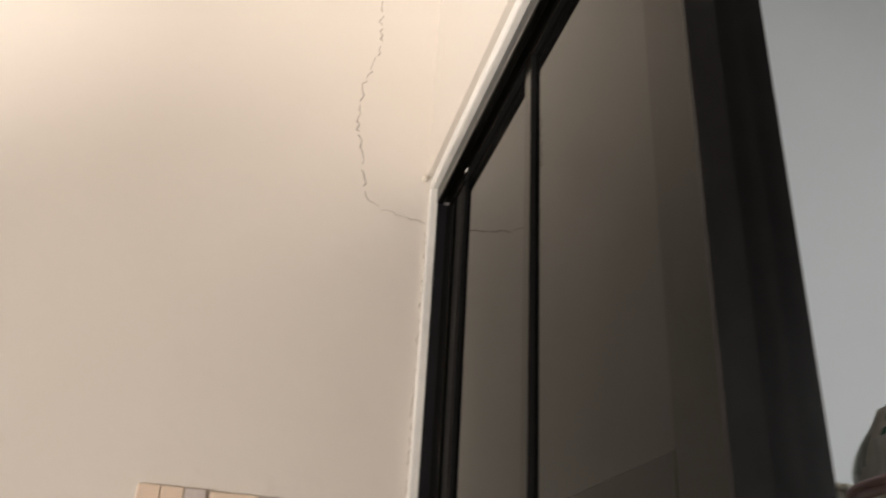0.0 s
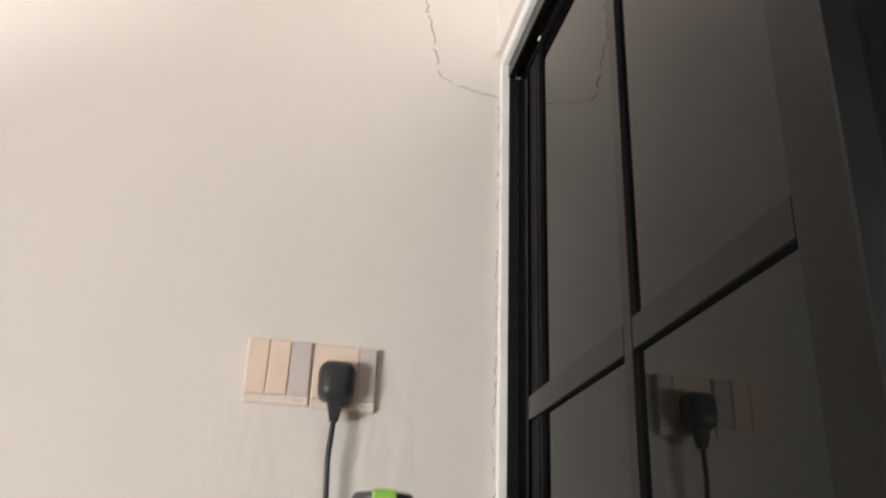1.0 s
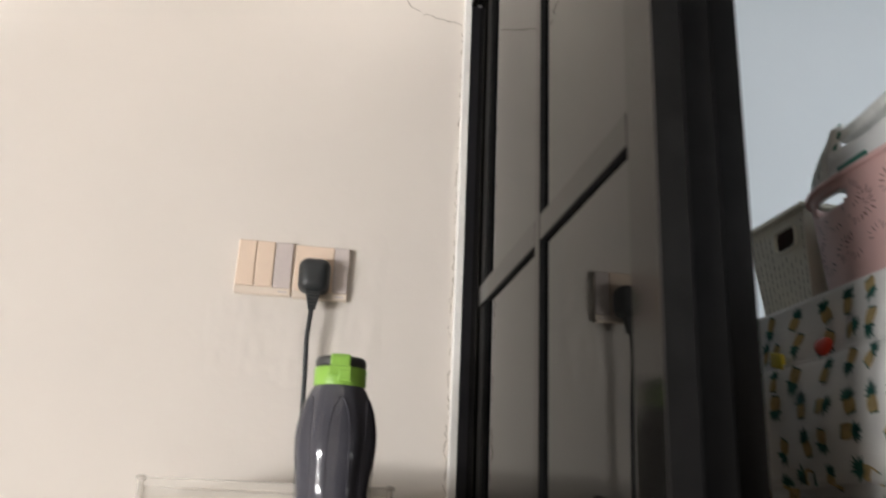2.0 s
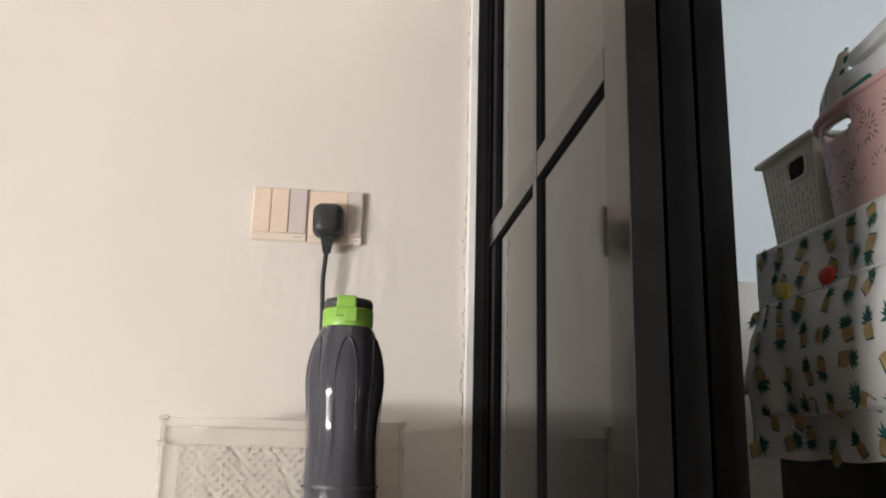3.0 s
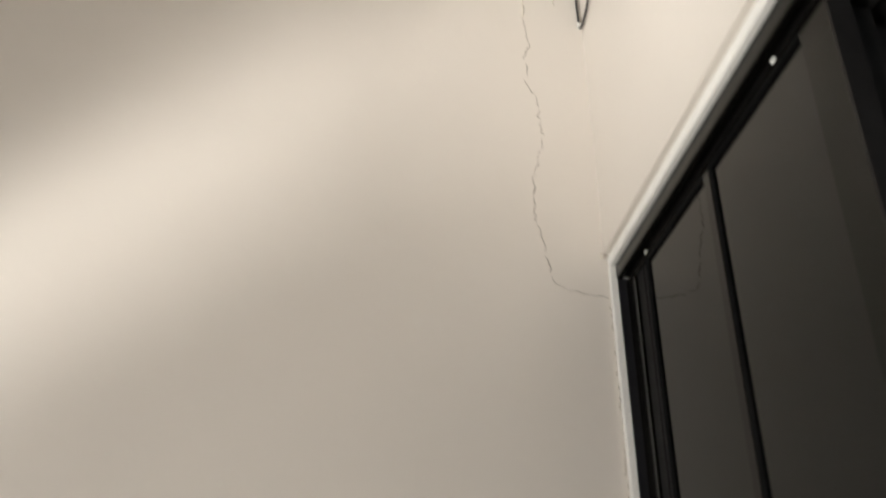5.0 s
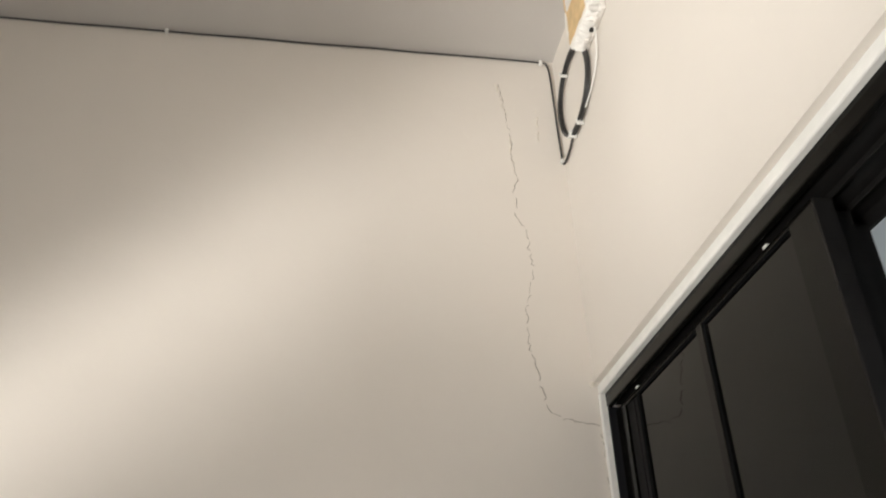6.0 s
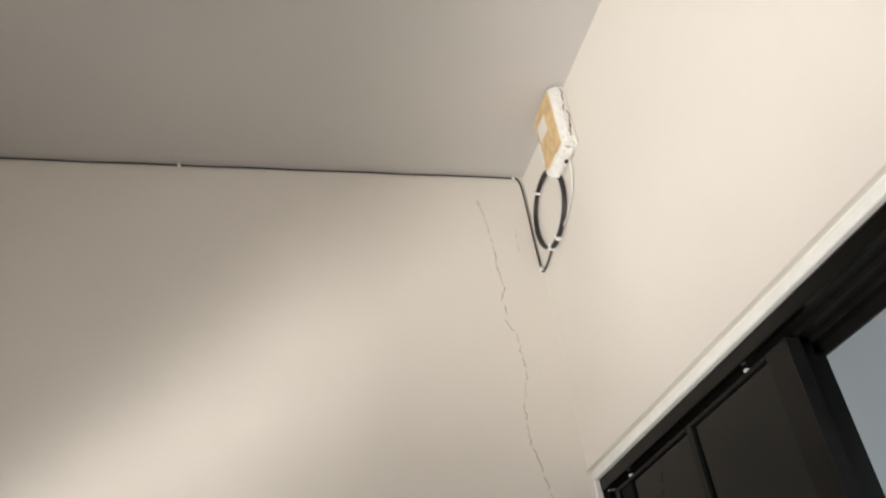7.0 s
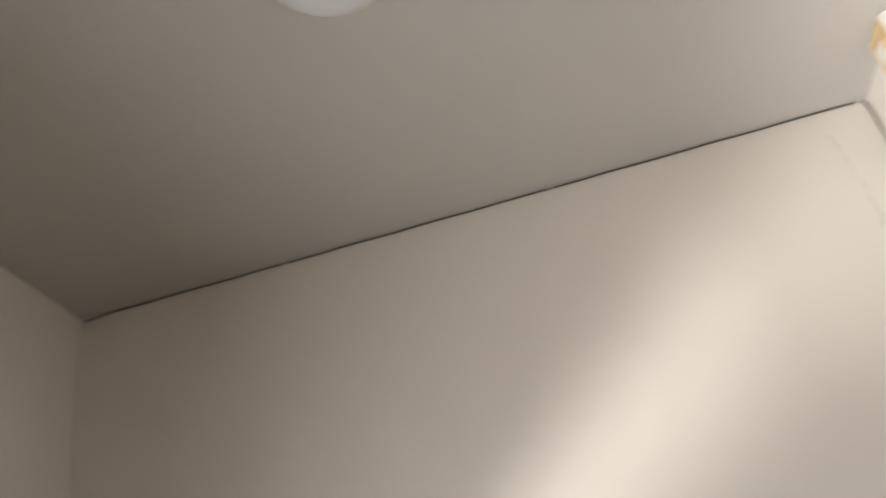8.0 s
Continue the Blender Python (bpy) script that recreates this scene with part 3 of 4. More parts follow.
def torn_edge(y0, y1, z0, z1, seed):
    """Crumbs of torn paint and filler along one side of the box, one uneven sheet."""
    bm = bmesh.new()
    nu, nv = 46, 7
    r = random.Random(seed)
    rows = []
    for i in range(nu + 1):
        u = i / nu
        rows.append([])
        for k in range(nv + 1):
            v = k / nv
            swell = math.sin(math.pi * v) * (0.35 + 0.65 * abs(noise.noise(Vector((u * 11, v * 2.3, seed))))) + 0.25 * r.random() * math.sin(math.pi * v)
            off = 0.0130 * swell
            y, z = y0 + (y1 - y0) * u, z0 + (z1 - z0) * u
            d = Vector((y1 - y0, z1 - z0)).normalized()
            rows[-1].append(bm.verts.new((-0.002 - 0.035 * v + 0.003 * (r.random() - 0.5), y + d.y * off, z - d.x * off)))
    for i in range(nu):
        for k in range(nv):
            bm.faces.new((rows[i][k], rows[i + 1][k], rows[i + 1][k + 1], rows[i][k + 1]))
    return bm


part("torn_paint", torn_edge(-0.0565, -0.0565, 0.176, 0.004, 2), CHIP, fb, "torn white paint and filler")
part("torn_paint", torn_edge(-0.052, 0.056, -0.0005, -0.0005, 7), CHIP, fb, "torn white paint and filler")
for k, (z0, z1, x) in enumerate(((0.02, 0.062, -0.0155), (0.050, 0.100, -0.0095), (0.096, 0.128, -0.017), (0.132, 0.170, -0.012))):
    bm = bmesh.new()
    tube(bm, smooth_line([(x, -0.0640, z0), (x - 0.002, -0.0668, (z0 * 2 + z1) / 3), (x + 0.002, -0.0662, (z0 + 2 * z1) / 3), (x - 0.001, -0.0640, z1)], 5), 0.0011, 6)
    part("glue_crack", bm, GLUED, fb, "dark brown glue line")


def ragged(x, w, h, cz, seed, thick=0.0016, n=44, rag=0.10):
    """A flat patch with an uneven outline, standing a little proud of the box face."""
    bm = bmesh.new()
    r = random.Random(seed)
    ring = []
    for i in range(n):
        a = i * math.tau / n
        k = max(abs(math.cos(a)) / w, abs(math.sin(a)) / h)
        s = (1 - rag * r.random()) / k
        ring.append((s * math.cos(a), cz + s * math.sin(a)))
    f = [bm.verts.new((x, y, z)) for y, z in ring]
    b = [bm.verts.new((x + thick, y, z)) for y, z in ring]
    bm.faces.new(f)
    bm.faces.new(b)
    for i in range(n):
        bm.faces.new((f[i], f[(i + 1) % n], b[(i + 1) % n], b[i]))
    return bm


part("glue_patch", ragged(-0.0415, 0.055, 0.086, 0.088, 4, rag=0.07), TAN, fb, "dried yellow-brown glue")
lab = part("label_patch", ragged(-0.0432, 0.026, 0.026, 0.112, 9, thick=0.0014, rag=0.12), BOXW, fb, "bare white plastic between the glue")
lab.location.y = 0.016
part("bare_patch", ragged(-0.0430, 0.007, 0.040, 0.060, 5, thick=0.0012, rag=0.35), BOXW, fb, "bare white streak between the glue").location.y = 0.052
for y, z in ((-0.03, -0.006), (0.025, -0.006)):
    part("latch", box_bm(-0.020, -0.0112, y - 0.004, y + 0.004, z - 0.006, z + 0.006, bevel=0.001, segs=1), BOXW, fb)
part("gland", box_bm(-0.018, -0.010, -0.010, -0.002, -0.012, -0.0045, bevel=0.002), EDGE, fb, "black cable gland")
bm = bmesh.new()
tube(bm, smooth_line([(-0.014, -0.022, -0.015), (-0.010, -0.010, -0.040), (-0.006, 0.022, -0.080), (-0.006, 0.085, -0.110), (-0.012, 0.150, -0.125), (-0.018, 0.205, -0.118)], 8), 0.0016, 8)
part("fibre", bm, CLIP, fb, "thin white fibre lead", smooth=True)

# ---- ceiling lamp ----
lamp = thing("ceiling_light", (-1.225, -0.985, CEILZ), "round white ceiling lamp, switched off", "ceiling light")
part("base_ring", lathe(bmesh.new(), [(0.136, -0.012), (0.138, -0.008), (0.138, -0.0005)], 64), FRAMEW, lamp, smooth=False)
part("cover", lathe(bmesh.new(), [(0.02, -0.036), (0.092, -0.034), (0.120, -0.028), (0.130, -0.020), (0.132, -0.0122)], 64), LAMPW, lamp, smooth=True)


# ---- cracks and loose plaster ----
def ribbon(line, axis, width, seed, depth=0.0009):
    """A thin broken ridge along a line on a wall."""
    r = random.Random(seed)
    pts = []
    for p, q in zip(line, line[1:]):
        p, q = Vector(p), Vector(q)
        n = max(2, int((q - p).length / 0.007))
        for i in range(n):
            s = p.lerp(q, i / n)
            pts.append(s + Vector((r.uniform(-1, 1) * 0.0034, r.uniform(-1, 1) * 0.0030)))
    pts.append(Vector(line[-1]))
    bm = bmesh.new()
    prev = None
    for i, p in enumerate(pts):
        d = (pts[min(i + 1, len(pts) - 1)] - pts[max(i - 1, 0)]).normalized()
        nn = Vector((-d.y, d.x)) * width * r.uniform(0.25, 1.0) / 2
        row = []
        for c, o in ((p - nn, 0.0001), (p, -depth), (p + nn, 0.0001)):
            row.append(bm.verts.new((c.x, o, c.y) if axis == "y" else (o, c.x, c.y)))
        if prev and r.random() > 0.22:
            for k in (0, 1):
                bm.faces.new((prev[k], prev[k + 1], row[k + 1], row[k]))
        prev = row
    return bm


structure("wall_crack", ribbon([(-0.130, 2.596), (-0.141, 2.560), (-0.140, 2.537), (-0.136, 2.525), (-0.142, 2.495), (-0.120, 2.455), (-0.120, 2.418), (-0.113, 2.365),
                                        (-0.129, 2.297), (-0.136, 2.275), (-0.135, 2.256), (-0.138, 2.210), (-0.137, 2.187), (-0.122, 2.138), (-0.121, 2.113), (-0.113, 2.077),
                                        (-0.106, 2.057), (-0.075, 2.046), (-0.053, 2.041), (-0.016, 2.036)], "y", 0.0019, 11),
                  CRACK, "hairline crack running down the cream plaster")
# the upper end, where the paint lifts off along the crack
UPPER = [(-0.158, 2.863), (-0.151, 2.826), (-0.145, 2.757), (-0.137, 2.711), (-0.138, 2.676), (-0.139, 2.652), (-0.131, 2.599)]
structure("wall_crack", ribbon(UPPER, "y", 0.0015, 17), CRACK, "upper end of the hairline crack")
for k, (a, b, w) in enumerate((((-0.1615, 2.866), (-0.155, 2.832), 0.008), ((-0.1525, 2.822), (-0.147, 2.775), 0.004), ((-0.141, 2.708), (-0.1415, 2.655), 0.006), ((-0.074, 2.790), (-0.072, 2.742), 0.006), ((-0.073, 2.730), (-0.075, 2.690), 0.004))):
    structure("paint_flake", ribbon([a, b], "y", w, 31 + k, depth=0.0026), PLASTER, "lifted flake of cream paint along the crack")
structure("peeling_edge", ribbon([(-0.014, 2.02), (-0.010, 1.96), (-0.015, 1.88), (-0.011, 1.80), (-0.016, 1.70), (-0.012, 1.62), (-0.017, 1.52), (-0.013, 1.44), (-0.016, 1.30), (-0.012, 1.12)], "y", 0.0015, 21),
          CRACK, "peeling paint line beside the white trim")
bm = bmesh.new()
box(bm, -0.0265, -0.0175, -0.006, 0.0, 2.110, 2.122, bevel=0.003)
tagged(part("wall_plug", bm, PLASTER), "small blob of plaster at the door corner", "plaster blob")

bm = bmesh.new()
GX, GZ = 70, 60
rows_v = []
for i in range(GZ + 1):
    row = []
    for j in range(GX + 1):
        u, v = j / GX, i / GZ
        x, z = -0.42 + 0.34 * u, 1.36 + 0.30 * v
        fade = min(1.0, 5 * u, 5 * (1 - u), 5 * v, 5 * (1 - v))
        h = noise.noise(Vector((x * 38, 0.4, z * 13))) + 0.6 * noise.noise(Vector((x * 90, 1.7, z * 34)))
        row.append(bm.verts.new((x, 0.0008 - fade * (0.0012 + 0.0013 * h), z)))
    rows_v.append(row)
for i in range(GZ):
    for j in range(GX):
        bm.faces.new((rows_v[i][j], rows_v[i][j + 1], rows_v[i + 1][j + 1], rows_v[i + 1][j]))
structure("plaster_patch", bm, CREAM, "uneven cream plaster patch round the switch plates")
for f in bpy.data.objects["plaster_patch"].data.polygons:
    f.use_smooth = True

# ---- next room: fridge with a printed cover, baskets on it ----
FX, FN, FS, FE = 0.354, -0.246, -0.843, 0.936
FTOP = 1.4735
fridge = thing("fridge", ((FX + FE) / 2, (FN + FS) / 2, 0), "black fridge under a pineapple-print cloth cover", "fridge")
fw, fd = (FE - FX) / 2, (FN - FS) / 2
part("body", box_bm(-fw, fw, -fd + 0.05, fd, 0.03, FTOP, bevel=0.012), FRIDGE, fridge)
part("door", box_bm(-fw, fw, -fd, -fd + 0.046, 0.06, 1.00, bevel=0.01), FRIDGE, fridge)
part("freezer_door", box_bm(-fw, fw, -fd, -fd + 0.046, 1.012, FTOP, bevel=0.01), FRIDGE, fridge)
for sx in (-1, 1):
    for sy in (-1, 1):
        part("foot", box_bm(sx * (fw - 0.05) - 0.02, sx * (fw - 0.05) + 0.02, sy * (fd - 0.06) - 0.02, sy * (fd - 0.06) + 0.02, 0.0, 0.0299), FRIDGE, fridge)

cover = thing("fridge_cover", (0, 0, 0), "white cloth fridge cover printed with pineapples and hung with pockets", "fridge cover")


def fold(y, z):
    """How far the hanging cloth stands off the fridge's side."""
    hang = max(0.0, min(1.0, (FTOP - z) / 0.06))
    f = 0.008 + 0.005 * math.sin(y * 31 + 2.0 * math.sin(z * 11)) + 0.016 * noise.noise(Vector((y * 7, z * 5, 0.3))) + 0.006 * noise.noise(Vector((y * 19, z * 13, 2.3))) + 0.0035 * noise.noise(Vector((y * 46, z * 30, 5.1)))
    return max(0.003, 0.003 + hang * (f + 0.004))


HEM = 1.211
bm = bmesh.new()
NY, NZ = 64, 44
ya, yb = FN + 0.012, FS - 0.01
grid = []
for i in range(NZ + 1):
    z = FTOP + 0.004 - (FTOP + 0.004 - HEM) * i / NZ
    row = []
    for j in range(NY + 1):
        y = ya + (yb - ya) * j / NY
        zz = z + (0.0015 * math.sin(j * 0.5) * (i / NZ) ** 3)
        row.append(bm.verts.new((FX - fold(y, zz), y, zz)))
    grid.append(row)
for i in range(NZ):
    for j in range(NY):
        bm.faces.new((grid[i][j], grid[i][j + 1], grid[i + 1][j + 1], grid[i + 1][j]))
# top sheet and short return on the north side
topv = [[v for v in grid[0]], [bm.verts.new((FE + 0.004, ya + (yb - ya) * j / NY, FTOP + 0.004)) for j in range(NY + 1)]]
for j in range(NY):
    bm.faces.new((topv[0][j], topv[0][j + 1], topv[1][j + 1], topv[1][j]))
side = [[grid[i][0] for i in range(NZ + 1)], [bm.verts.new((FE + 0.004, FN + 0.012, grid[i][0].co.z)) for i in range(NZ + 1)]]
for i in range(NZ):
    bm.faces.new((side[0][i], side[0][i + 1], side[1][i + 1], side[1][i]))
part("sheet", bm, CLOTH, cover, smooth=True)


def pocket_off(y, z):
    return fold(y, z) + 0.006 + 0.010 * max(0.0, math.sin((z - 1.261) / 0.138 * math.pi)) if 1.261 < z < 1.399 else fold(y, z) + 0.004


# pocket panel with a hem band along its mouth
bm = bmesh.new()
grid = []
for i in range(17):
    z = 1.400 - (1.400 - 1.261) * i / 16
    grid.append([bm.verts.new((FX - pocket_off(ya - 0.02 + (yb - ya + 0.03) * j / NY, z) - 0.002, ya - 0.02 + (yb - ya + 0.03) * j / NY, z + 0.0015 * math.sin(j * 0.35))) for j in range(NY + 1)])
for i in range(16):
    for j in range(NY):
        bm.faces.new((grid[i][j], grid[i][j + 1], grid[i + 1][j + 1], grid[i + 1][j]))
pocket = part("pocket", bm, CLOTH, cover, smooth=True)
so_mod = pocket.modifiers.new("thick", "SOLIDIFY")
so_mod.thickness, so_mod.offset = 0.0015, 1.0
bm = bmesh.new()
tube(bm, [(FX - pocket_off(ya - 0.02 + (yb - ya + 0.03) * j / NY, 1.400) - 0.003, ya - 0.02 + (yb - ya + 0.03) * j / NY, 1.400 + 0.0015 * math.sin(j * 0.35)) for j in range(NY + 1)], 0.0022, 6)
part("pocket_hem", bm, CLOTH, cover, smooth=True)

# printed pineapples, a millimetre proud of the cloth
bm = bmesh.new()
rng = random.Random(8)


def off_at(y, z):
    return (pocket_off(y, z) + 0.0035 if 1.261 < z < 1.399 else fold(y, z)) + 0.0018


def put_poly(pts, index):
    vs = [bm.verts.new((FX - off_at(y, z), y, z)) for y, z in pts]
    f = bm.faces.new(vs)
    f.material_index = index


row_i = 0
z = FTOP - 0.014
while z > HEM + 0.012:
    y = FN - 0.006 - (0.030 if row_i % 2 else 0.0)
    while y > FS + 0.02:
        cy, cz = y + rng.uniform(-0.010, 0.010), z + rng.uniform(-0.007, 0.007)
        tilt = rng.uniform(-0.5, 0.5) + rng.choice((0.0, 0.0, 0.0, math.pi, math.pi, 1.2, -1.2))
        ca, sa = math.cos(tilt), math.sin(tilt)
        size = rng.uniform(0.80, 1.0)

        def at(u, v):
            return (cy + 1.0 * size * (u * ca - v * sa), cz + 0.98 * size * (u * sa + v * ca))

        for k in range(4):
            v0, v1 = -0.017 + k * 0.0045, -0.017 + (k + 1) * 0.0045
            w0, w1 = (0.0085, 0.0098, 0.0100, 0.0094, 0.0075)[k:k + 2]
            put_poly([at(-w0, v0), at(w0, v0), at(w1, v1), at(-w1, v1)], 0)
        # dark band where the fruit meets its leaves, then a ragged tuft
        put_poly([at(-0.0085, -0.0195), at(0.0080, -0.0185), at(0.0085, -0.0168), at(-0.0088, -0.0168)], 1)
        for ang in (-82, -58, -34, -10, 14, 38, 62, 84):
            a = radians(ang + rng.uniform(-6, 6))
            ln = rng.uniform(0.014, 0.021)
            tip = (math.sin(a) * ln * 0.85, 0.002 + math.cos(a) * ln)
            nx, nz = math.cos(a) * 0.0026, -math.sin(a) * 0.0026
            put_poly([at(-nx, 0.0015 - nz), at(nx, 0.0015 + nz), at(nx * 0.7 + tip[0] * 0.6, nz * 0.7 + 0.0005 + tip[1] * 0.6), at(*tip), at(tip[0] * 0.6 - nx * 0.7, 0.0005 + tip[1] * 0.6 - nz * 0.7)], 1)
        y -= rng.uniform(0.042, 0.054)
    z -= 0.0385
    row_i += 1
tagged(part("pineapple_print", bm, [PINE, FROND], cover, "yellow pineapples with green leaves"), kind="stuff")

for nm, m, y, z, w, h, lab in (("magnet", RED, -0.417, 1.412, 0.0165, 0.0105, "round red plastic magnet on the cloth-covered fridge"),
                               ("magnet", YELLOW, -0.342, 1.4075, 0.0125, 0.0095, "small yellow plastic magnet on the cloth-covered fridge")):
    bm = bmesh.new()
    if m == RED:
        bmesh.ops.create_uvsphere(bm, u_segments=16, v_segments=8, radius=1.0)
        for v in bm.verts:
            v.co = Vector((v.co.x * 0.004, v.co.y * w * (1 + 0.2 * v.co.z), v.co.z * h))
    else:
        box(bm, -0.003, 0.003, -w, w, -h, h, bevel=0.002)
        for v in bm.verts:
            v.co.z += 0.25 * v.co.y
    o = tagged(part(nm, bm, m, smooth=True), lab, "magnet")
    o.location = (FX - fold(y, z) - 0.009, y, z)

# cream basket with an oval hand hole
BT = FTOP + 0.005
cream = thing("plastic_basket", (0.543, -0.257, BT), "cream plastic basket with woven relief and hand holes", "basket")


def tapered_wall(bm, w0, d0, w1, d1, z0, z1, thick, ny=14, nz=10, hole=None):
    """Four tapering walls; the hole(u, v) test leaves cells open on the west wall."""
    cs0 = [(-w0, -d0), (-w0, d0), (w0, d0), (w0, -d0)]
    cs1 = [(-w1, -d1), (-w1, d1), (w1, d1), (w1, -d1)]
    for s in range(4):
        a0, b0, a1, b1 = cs0[s], cs0[(s + 1) % 4], cs1[s], cs1[(s + 1) % 4]
        vs = {}
        for i in range(nz + 1):
            for j in range(ny + 1):
                u, v = j / ny, i / nz
                p0 = Vector((*a0, z0)).lerp(Vector((*b0, z0)), u)
                p1 = Vector((*a1, z1)).lerp(Vector((*b1, z1)), u)
                vs[i, j] = bm.verts.new(p0.lerp(p1, v))
        for i in range(nz):
            for j in range(ny):
                if hole and s == 0 and hole((j + 0.5) / ny, (i + 0.5) / nz):
                    continue
                bm.faces.new((vs[i, j], vs[i, j + 1], vs[i + 1, j + 1], vs[i + 1, j]))
    bmesh.ops.remove_doubles(bm, verts=bm.verts, dist=1e-5)


bm = bmesh.new()
tapered_wall(bm, 0.140, 0.055, 0.152, 0.068, 0.0, 0.138, 0.002, 40, 28, hole=lambda u, v: ((u - 0.34) / 0.19) ** 4 + ((v - 0.79) / 0.11) ** 4 < 1)
body = part("body", bm, BASKC, cream)
md = body.modifiers.new("thick", "SOLIDIFY")
md.thickness, md.offset = 0.003, -1.0
bm = bmesh.new()
for x0, x1, y0, y1 in ((-0.160, -0.148, -0.077, 0.077), (0.148, 0.160, -0.077, 0.077), (-0.1478, 0.1478, -0.077, -0.066), (-0.1478, 0.1478, 0.066, 0.077)):
    box(bm, x0, x1, y0, y1, 0.137, 0.145, bevel=0.003)
part("rim", bm, BASKC, cream)
part("base", box_bm(-0.139, 0.139, -0.054, 0.054, 0.0, 0.003), BASKC, cream)
bm = bmesh.new()
tube(bm, [(-0.1400 - 0.012 * 0.79 - 0.0012, -0.0212 + 0.0248 * math.copysign(abs(math.cos(a)) ** 0.5, math.cos(a)), 0.1090 + 0.0157 * math.copysign(abs(math.sin(a)) ** 0.5, math.sin(a)))
          for a in [k * math.tau / 40 for k in range(40)]], 0.0026, 8, closed=True)
part("hole_rim", bm, BASKC, cream, smooth=True)
# woven pattern: upright rows of short bars, coloured dark as the slits' shade
bm = bmesh.new()
rng = random.Random(2)
for j in range(12):
    u = (j + 0.5) / 12
    z = 0.010
    while z < 0.122:
        l = rng.uniform(0.006, 0.014)
        v = z / 0.138
        y = (-0.055 - 0.013 * v) + u * 2 * (0.055 + 0.013 * v)
        if not (abs(u - 0.34) < 0.23 and 0.084 < z + l / 2):
            x = -0.140 - 0.012 * v
            box(bm, x - 0.0007, x + 0.0004, y - 0.0004, y + 0.0004, z, min(z + l, 0.130))
        z += l + 0.0018
tagged(part("woven_slit_shade", bm, WEAVE, cream), kind="stuff")
bm = box_bm(0.402, 0.666, -0.309, -0.205, BT + 0.004, BT + 0.137, bevel=0.005, segs=2)
for v in bm.verts:
    if v.co.z < BT + 0.07:
        v.co.x += 0.012 if v.co.x < 0.51 else 0.0
        v.co.y += 0.006 * (1 if v.co.y < -0.257 else -1)
tagged(part("folded_cloth", bm, HOLE), "dark brown cloth bundle inside the cream basket", "cloth")

# pink basket with branch cut-outs
pink = thing("plastic_basket", (0.508, -0.512, BT), "dusty pink plastic basket with branch-shaped cut-outs", "basket")


def squircle(a, w, d):
    c, s = math.cos(a), math.sin(a)
    k = (abs(c / w) ** 4 + abs(s / d) ** 4) ** -0.25
    return k * c, k * s


bm = bmesh.new()
rings = []
NA = 160
for i in range(33):
    v = i / 32
    f = 0.94 + 0.06 * v
    rings.append([bm.verts.new((*squircle(k * math.tau / NA, 0.158 * f, 0.172 * f), 0.123 * v)) for k in range(NA)])
for i in range(32):
    v = (i + 0.5) / 32
    for k in range(NA):
        a = (k + 0.5) * math.tau / NA
        x, y = squircle(a, 0.158, 0.172)
        if x < -0.13 and ((y - 0.080) / 0.034) ** 4 + ((v - 0.83) / 0.088) ** 4 < 1:
            continue
        bm.faces.new((rings[i][k], rings[i][(k + 1) % NA], rings[i + 1][(k + 1) % NA], rings[i + 1][k]))
body = part("body", bm, BASKP, pink, smooth=True)
md = body.modifiers.new("thick", "SOLIDIFY")
md.thickness, md.offset = 0.003, -1.0
bm = bmesh.new()
tube(bm, [(*squircle(k * math.tau / 96, 0.160, 0.174), 0.1235) for k in range(96)], 0.0038, 8, closed=True)
part("rim", bm, BASKP, pink, smooth=True)
bm = bmesh.new()
vs = [bm.verts.new((*squircle(k * math.tau / 64, 0.140, 0.153), 0.002)) for k in range(64)]
bm.faces.new(vs)
part("base", bm, BASKP, pink)
# slits of the branch pattern: flat lens shapes on the west side, shade painted in
bm = bmesh.new()
rng = random.Random(14)
sprays = [(rng.uniform(-0.15, 0.155), rng.uniform(0.03, 0.105)) for _ in range(26)]
slits = []
for sy, sz in sprays:
    turn = rng.uniform(0, math.tau)
    for k in range(9):
        a = turn + k * 0.42
        r = rng.uniform(0.011, 0.016)
        slits.append((sy + 1.1 * r * math.cos(a), sz + r * math.sin(a), a))
for y, zc, ang in slits:
    if (abs(y - 0.080) < 0.045 and zc > 0.086) or not 0.012 < zc < 0.114 or abs(y) > 0.158:
        continue
    v = zc / 0.138
    L = rng.uniform(0.003, 0.0055)
    f = 0.94 + 0.06 * v
    pts = []
    for u, w in ((-1, 0), (-0.3, 0.2), (0.4, 0.18), (1, 0), (0.4, -0.18), (-0.3, -0.2)):
        yy, zz = y + L * (u * math.cos(ang) - w * math.sin(ang)), zc + L * (u * math.sin(ang) + w * math.cos(ang))
        ff = 0.94 + 0.06 * zz / 0.123
        k = max(0.0, 1 - min(0.999, abs(yy / (0.172 * ff))) ** 4) ** 0.25
        pts.append(bm.verts.new((-0.158 * ff * k - 0.0008, yy, zz)))
    bm.faces.new(pts)
tagged(part("branch_slit_shade", bm, SLIT, pink, "dark flat shapes for the shade in branch-shaped slits"), kind="stuff")
tagged(part("plastic_bag", box_bm(0.381, 0.626, -0.634, -0.379, BT + 0.004, BT + 0.12, bevel=0.03, segs=3), BAG), "crumpled white plastic bag inside the pink basket", "bag")


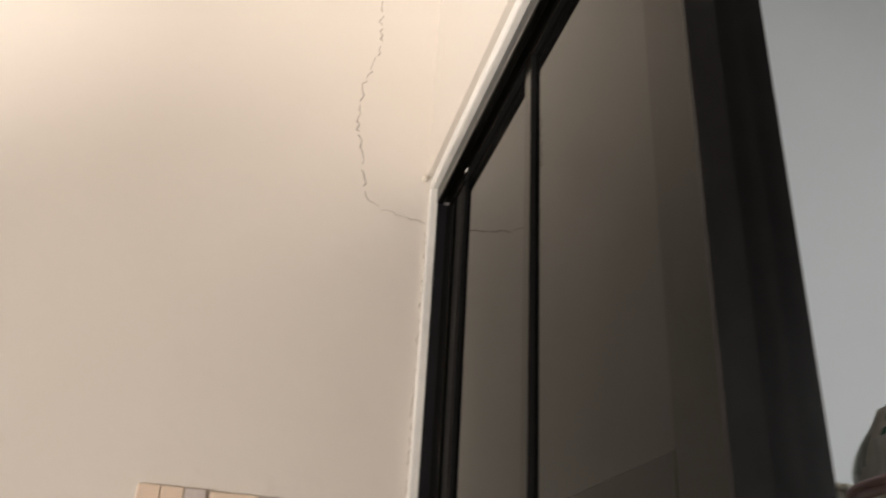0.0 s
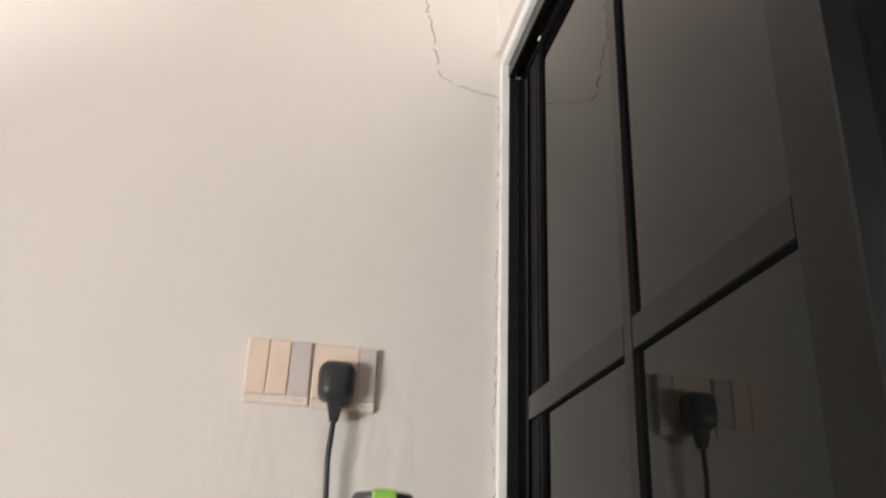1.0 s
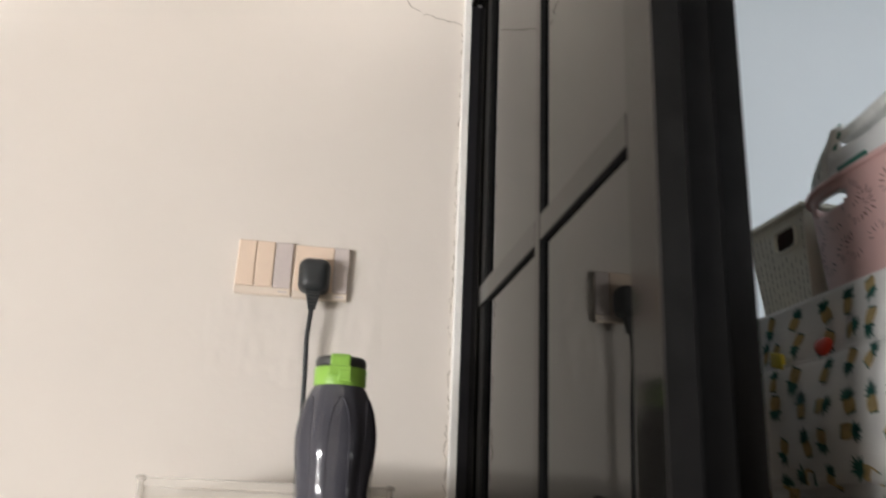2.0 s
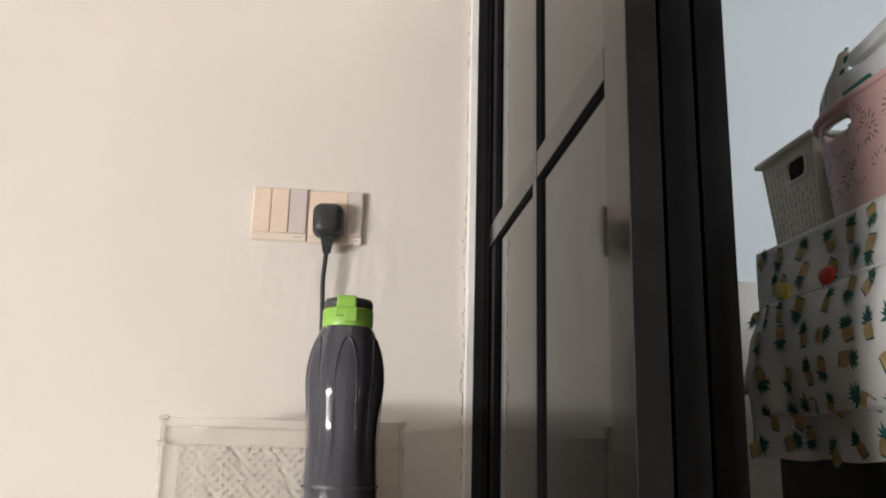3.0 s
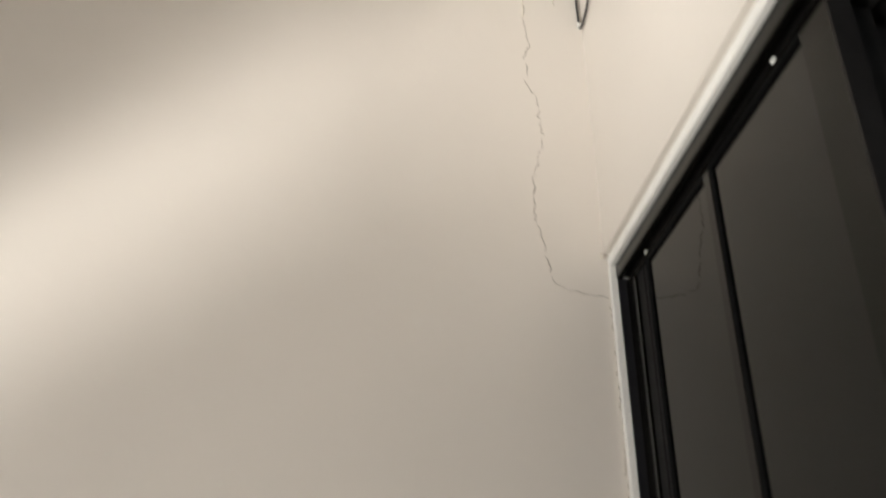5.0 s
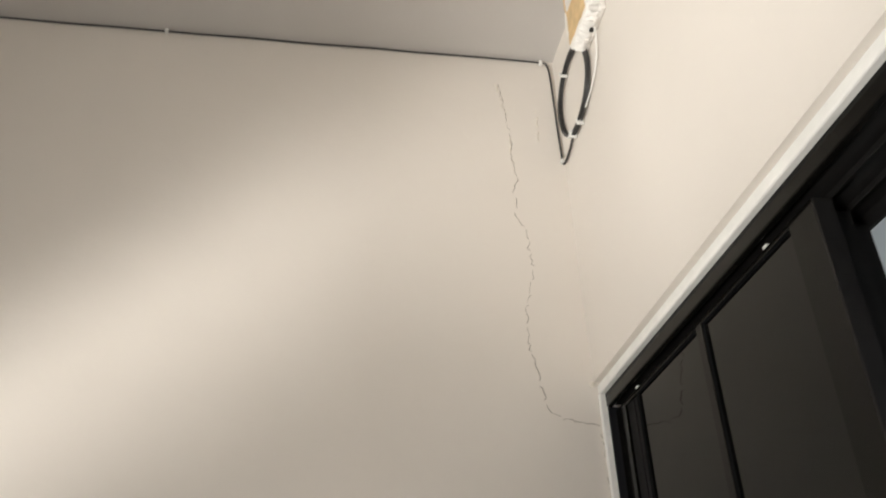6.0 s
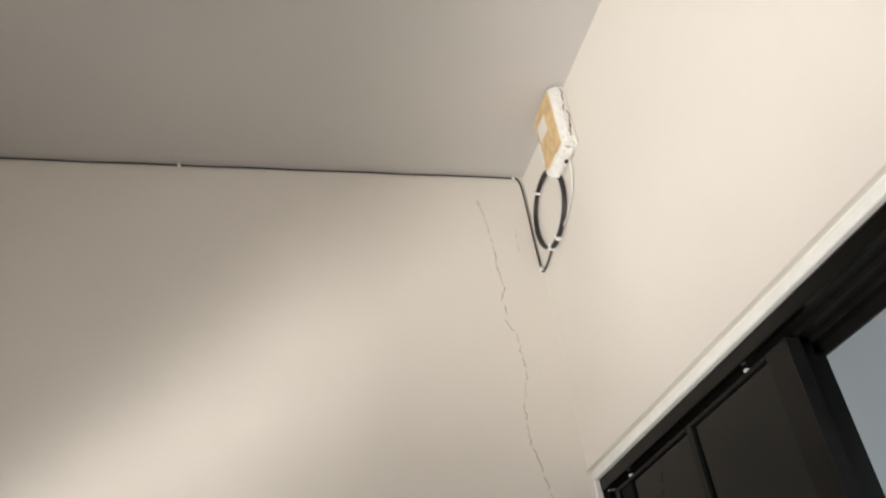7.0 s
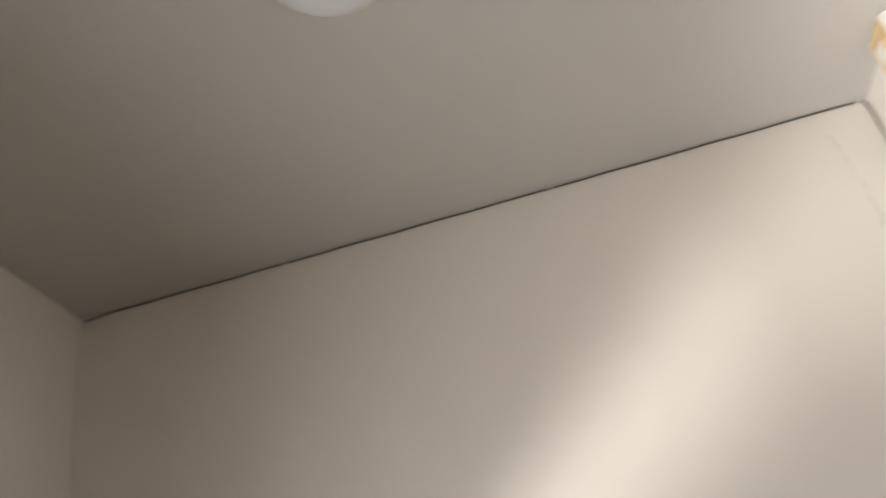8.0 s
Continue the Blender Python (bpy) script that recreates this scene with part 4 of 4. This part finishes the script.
def crumpled(x0, x1, y0, y1, z0, z1, seed, amp=0.012):
    bm = bmesh.new()
    box(bm, x0, x1, y0, y1, z0, z1, bevel=min(x1 - x0, y1 - y0, z1 - z0) * 0.2, segs=2)
    bmesh.ops.subdivide_edges(bm, edges=bm.edges[:], cuts=3, use_grid_fill=True)
    for v in bm.verts:
        s = Vector((seed, seed * 2, 0))
        v.co += Vector((noise.noise(v.co * 22 + s), noise.noise(v.co * 25 - s), noise.noise(v.co * 28 + s * 3))) * amp
    return bm


# white film-wrapped pack with a folded shoulder, lying across the basket's mouth
bm = crumpled(0.364, 0.612, -0.636, -0.415, BT + 0.119, BT + 0.168, 3.0, 0.010)
for v in bm.verts:
    v.co.z += 0.16 * max(0.0, -0.46 - v.co.y) * (1.0 if v.co.z > BT + 0.14 else 0.0)
pack = tagged(part("wrapped_pack", bm, BAG), "white plastic-wrapped pack on top of the pink basket", "pack")
bm = crumpled(0.372, 0.592, -0.636, -0.432, BT + 0.176, BT + 0.190, 8.0, 0.007)
for v in bm.verts:
    v.co.z += 0.22 * max(0.0, -0.455 - v.co.y)
part("wrapper_flap", bm, PACK, pack, "dull white folded wrapper")
part("printed_band", crumpled(0.3585, 0.3625, -0.496, -0.448, BT + 0.124, BT + 0.142, 6.0, 0.002), PACKG, pack, "green printed band")


def packet_row(v):
    """Far edge, height and width of the curled packet at the share v of its length."""
    return -0.386 + 0.012 * math.sin(math.pi * min(1.0, v * 1.2)) - 0.046 * v * v, BT + 0.116 + 0.078 * v, 0.052 * (1 - 0.72 * v * v)


def packet_sheet(v0, v1, k0, k1, lift, n=14):
    bm = bmesh.new()
    prev = None
    for i in range(n + 1):
        y, z, w = packet_row(v0 + (v1 - v0) * i / n)
        row = []
        for j in range(5):
            k = k0 + (k1 - k0) * j / 4
            row.append(bm.verts.new((0.372 - lift - 0.008 * math.sin(k * 3.1) + 0.004 * k, y - w * k, z + 0.010 * k * (k - 0.4))))
        if prev:
            for j in range(4):
                bm.faces.new((prev[j], prev[j + 1], row[j + 1], row[j]))
        prev = row
    return bm


packet = tagged(part("curled_packet", packet_sheet(0.0, 1.0, 0.0, 1.0, 0.0), PACK, smooth=True), "pale grey printed packet curled up at its tip", "packet")
md = packet.modifiers.new("thick", "SOLIDIFY")
md.thickness, md.offset = 0.005, 0.0
part("edge_band", packet_sheet(0.42, 1.0, 0.88, 1.0, 0.0042), PACKG, packet, "dark green edge band", smooth=True)
for k, a, b in ((0.24, 0.30, 0.74), (0.38, 0.26, 0.80), (0.54, 0.34, 0.70)):
    part("print_line", packet_sheet(a, b, k, k + 0.05, 0.0042), PRINTG, packet, "grey-green printed bar", smooth=True)
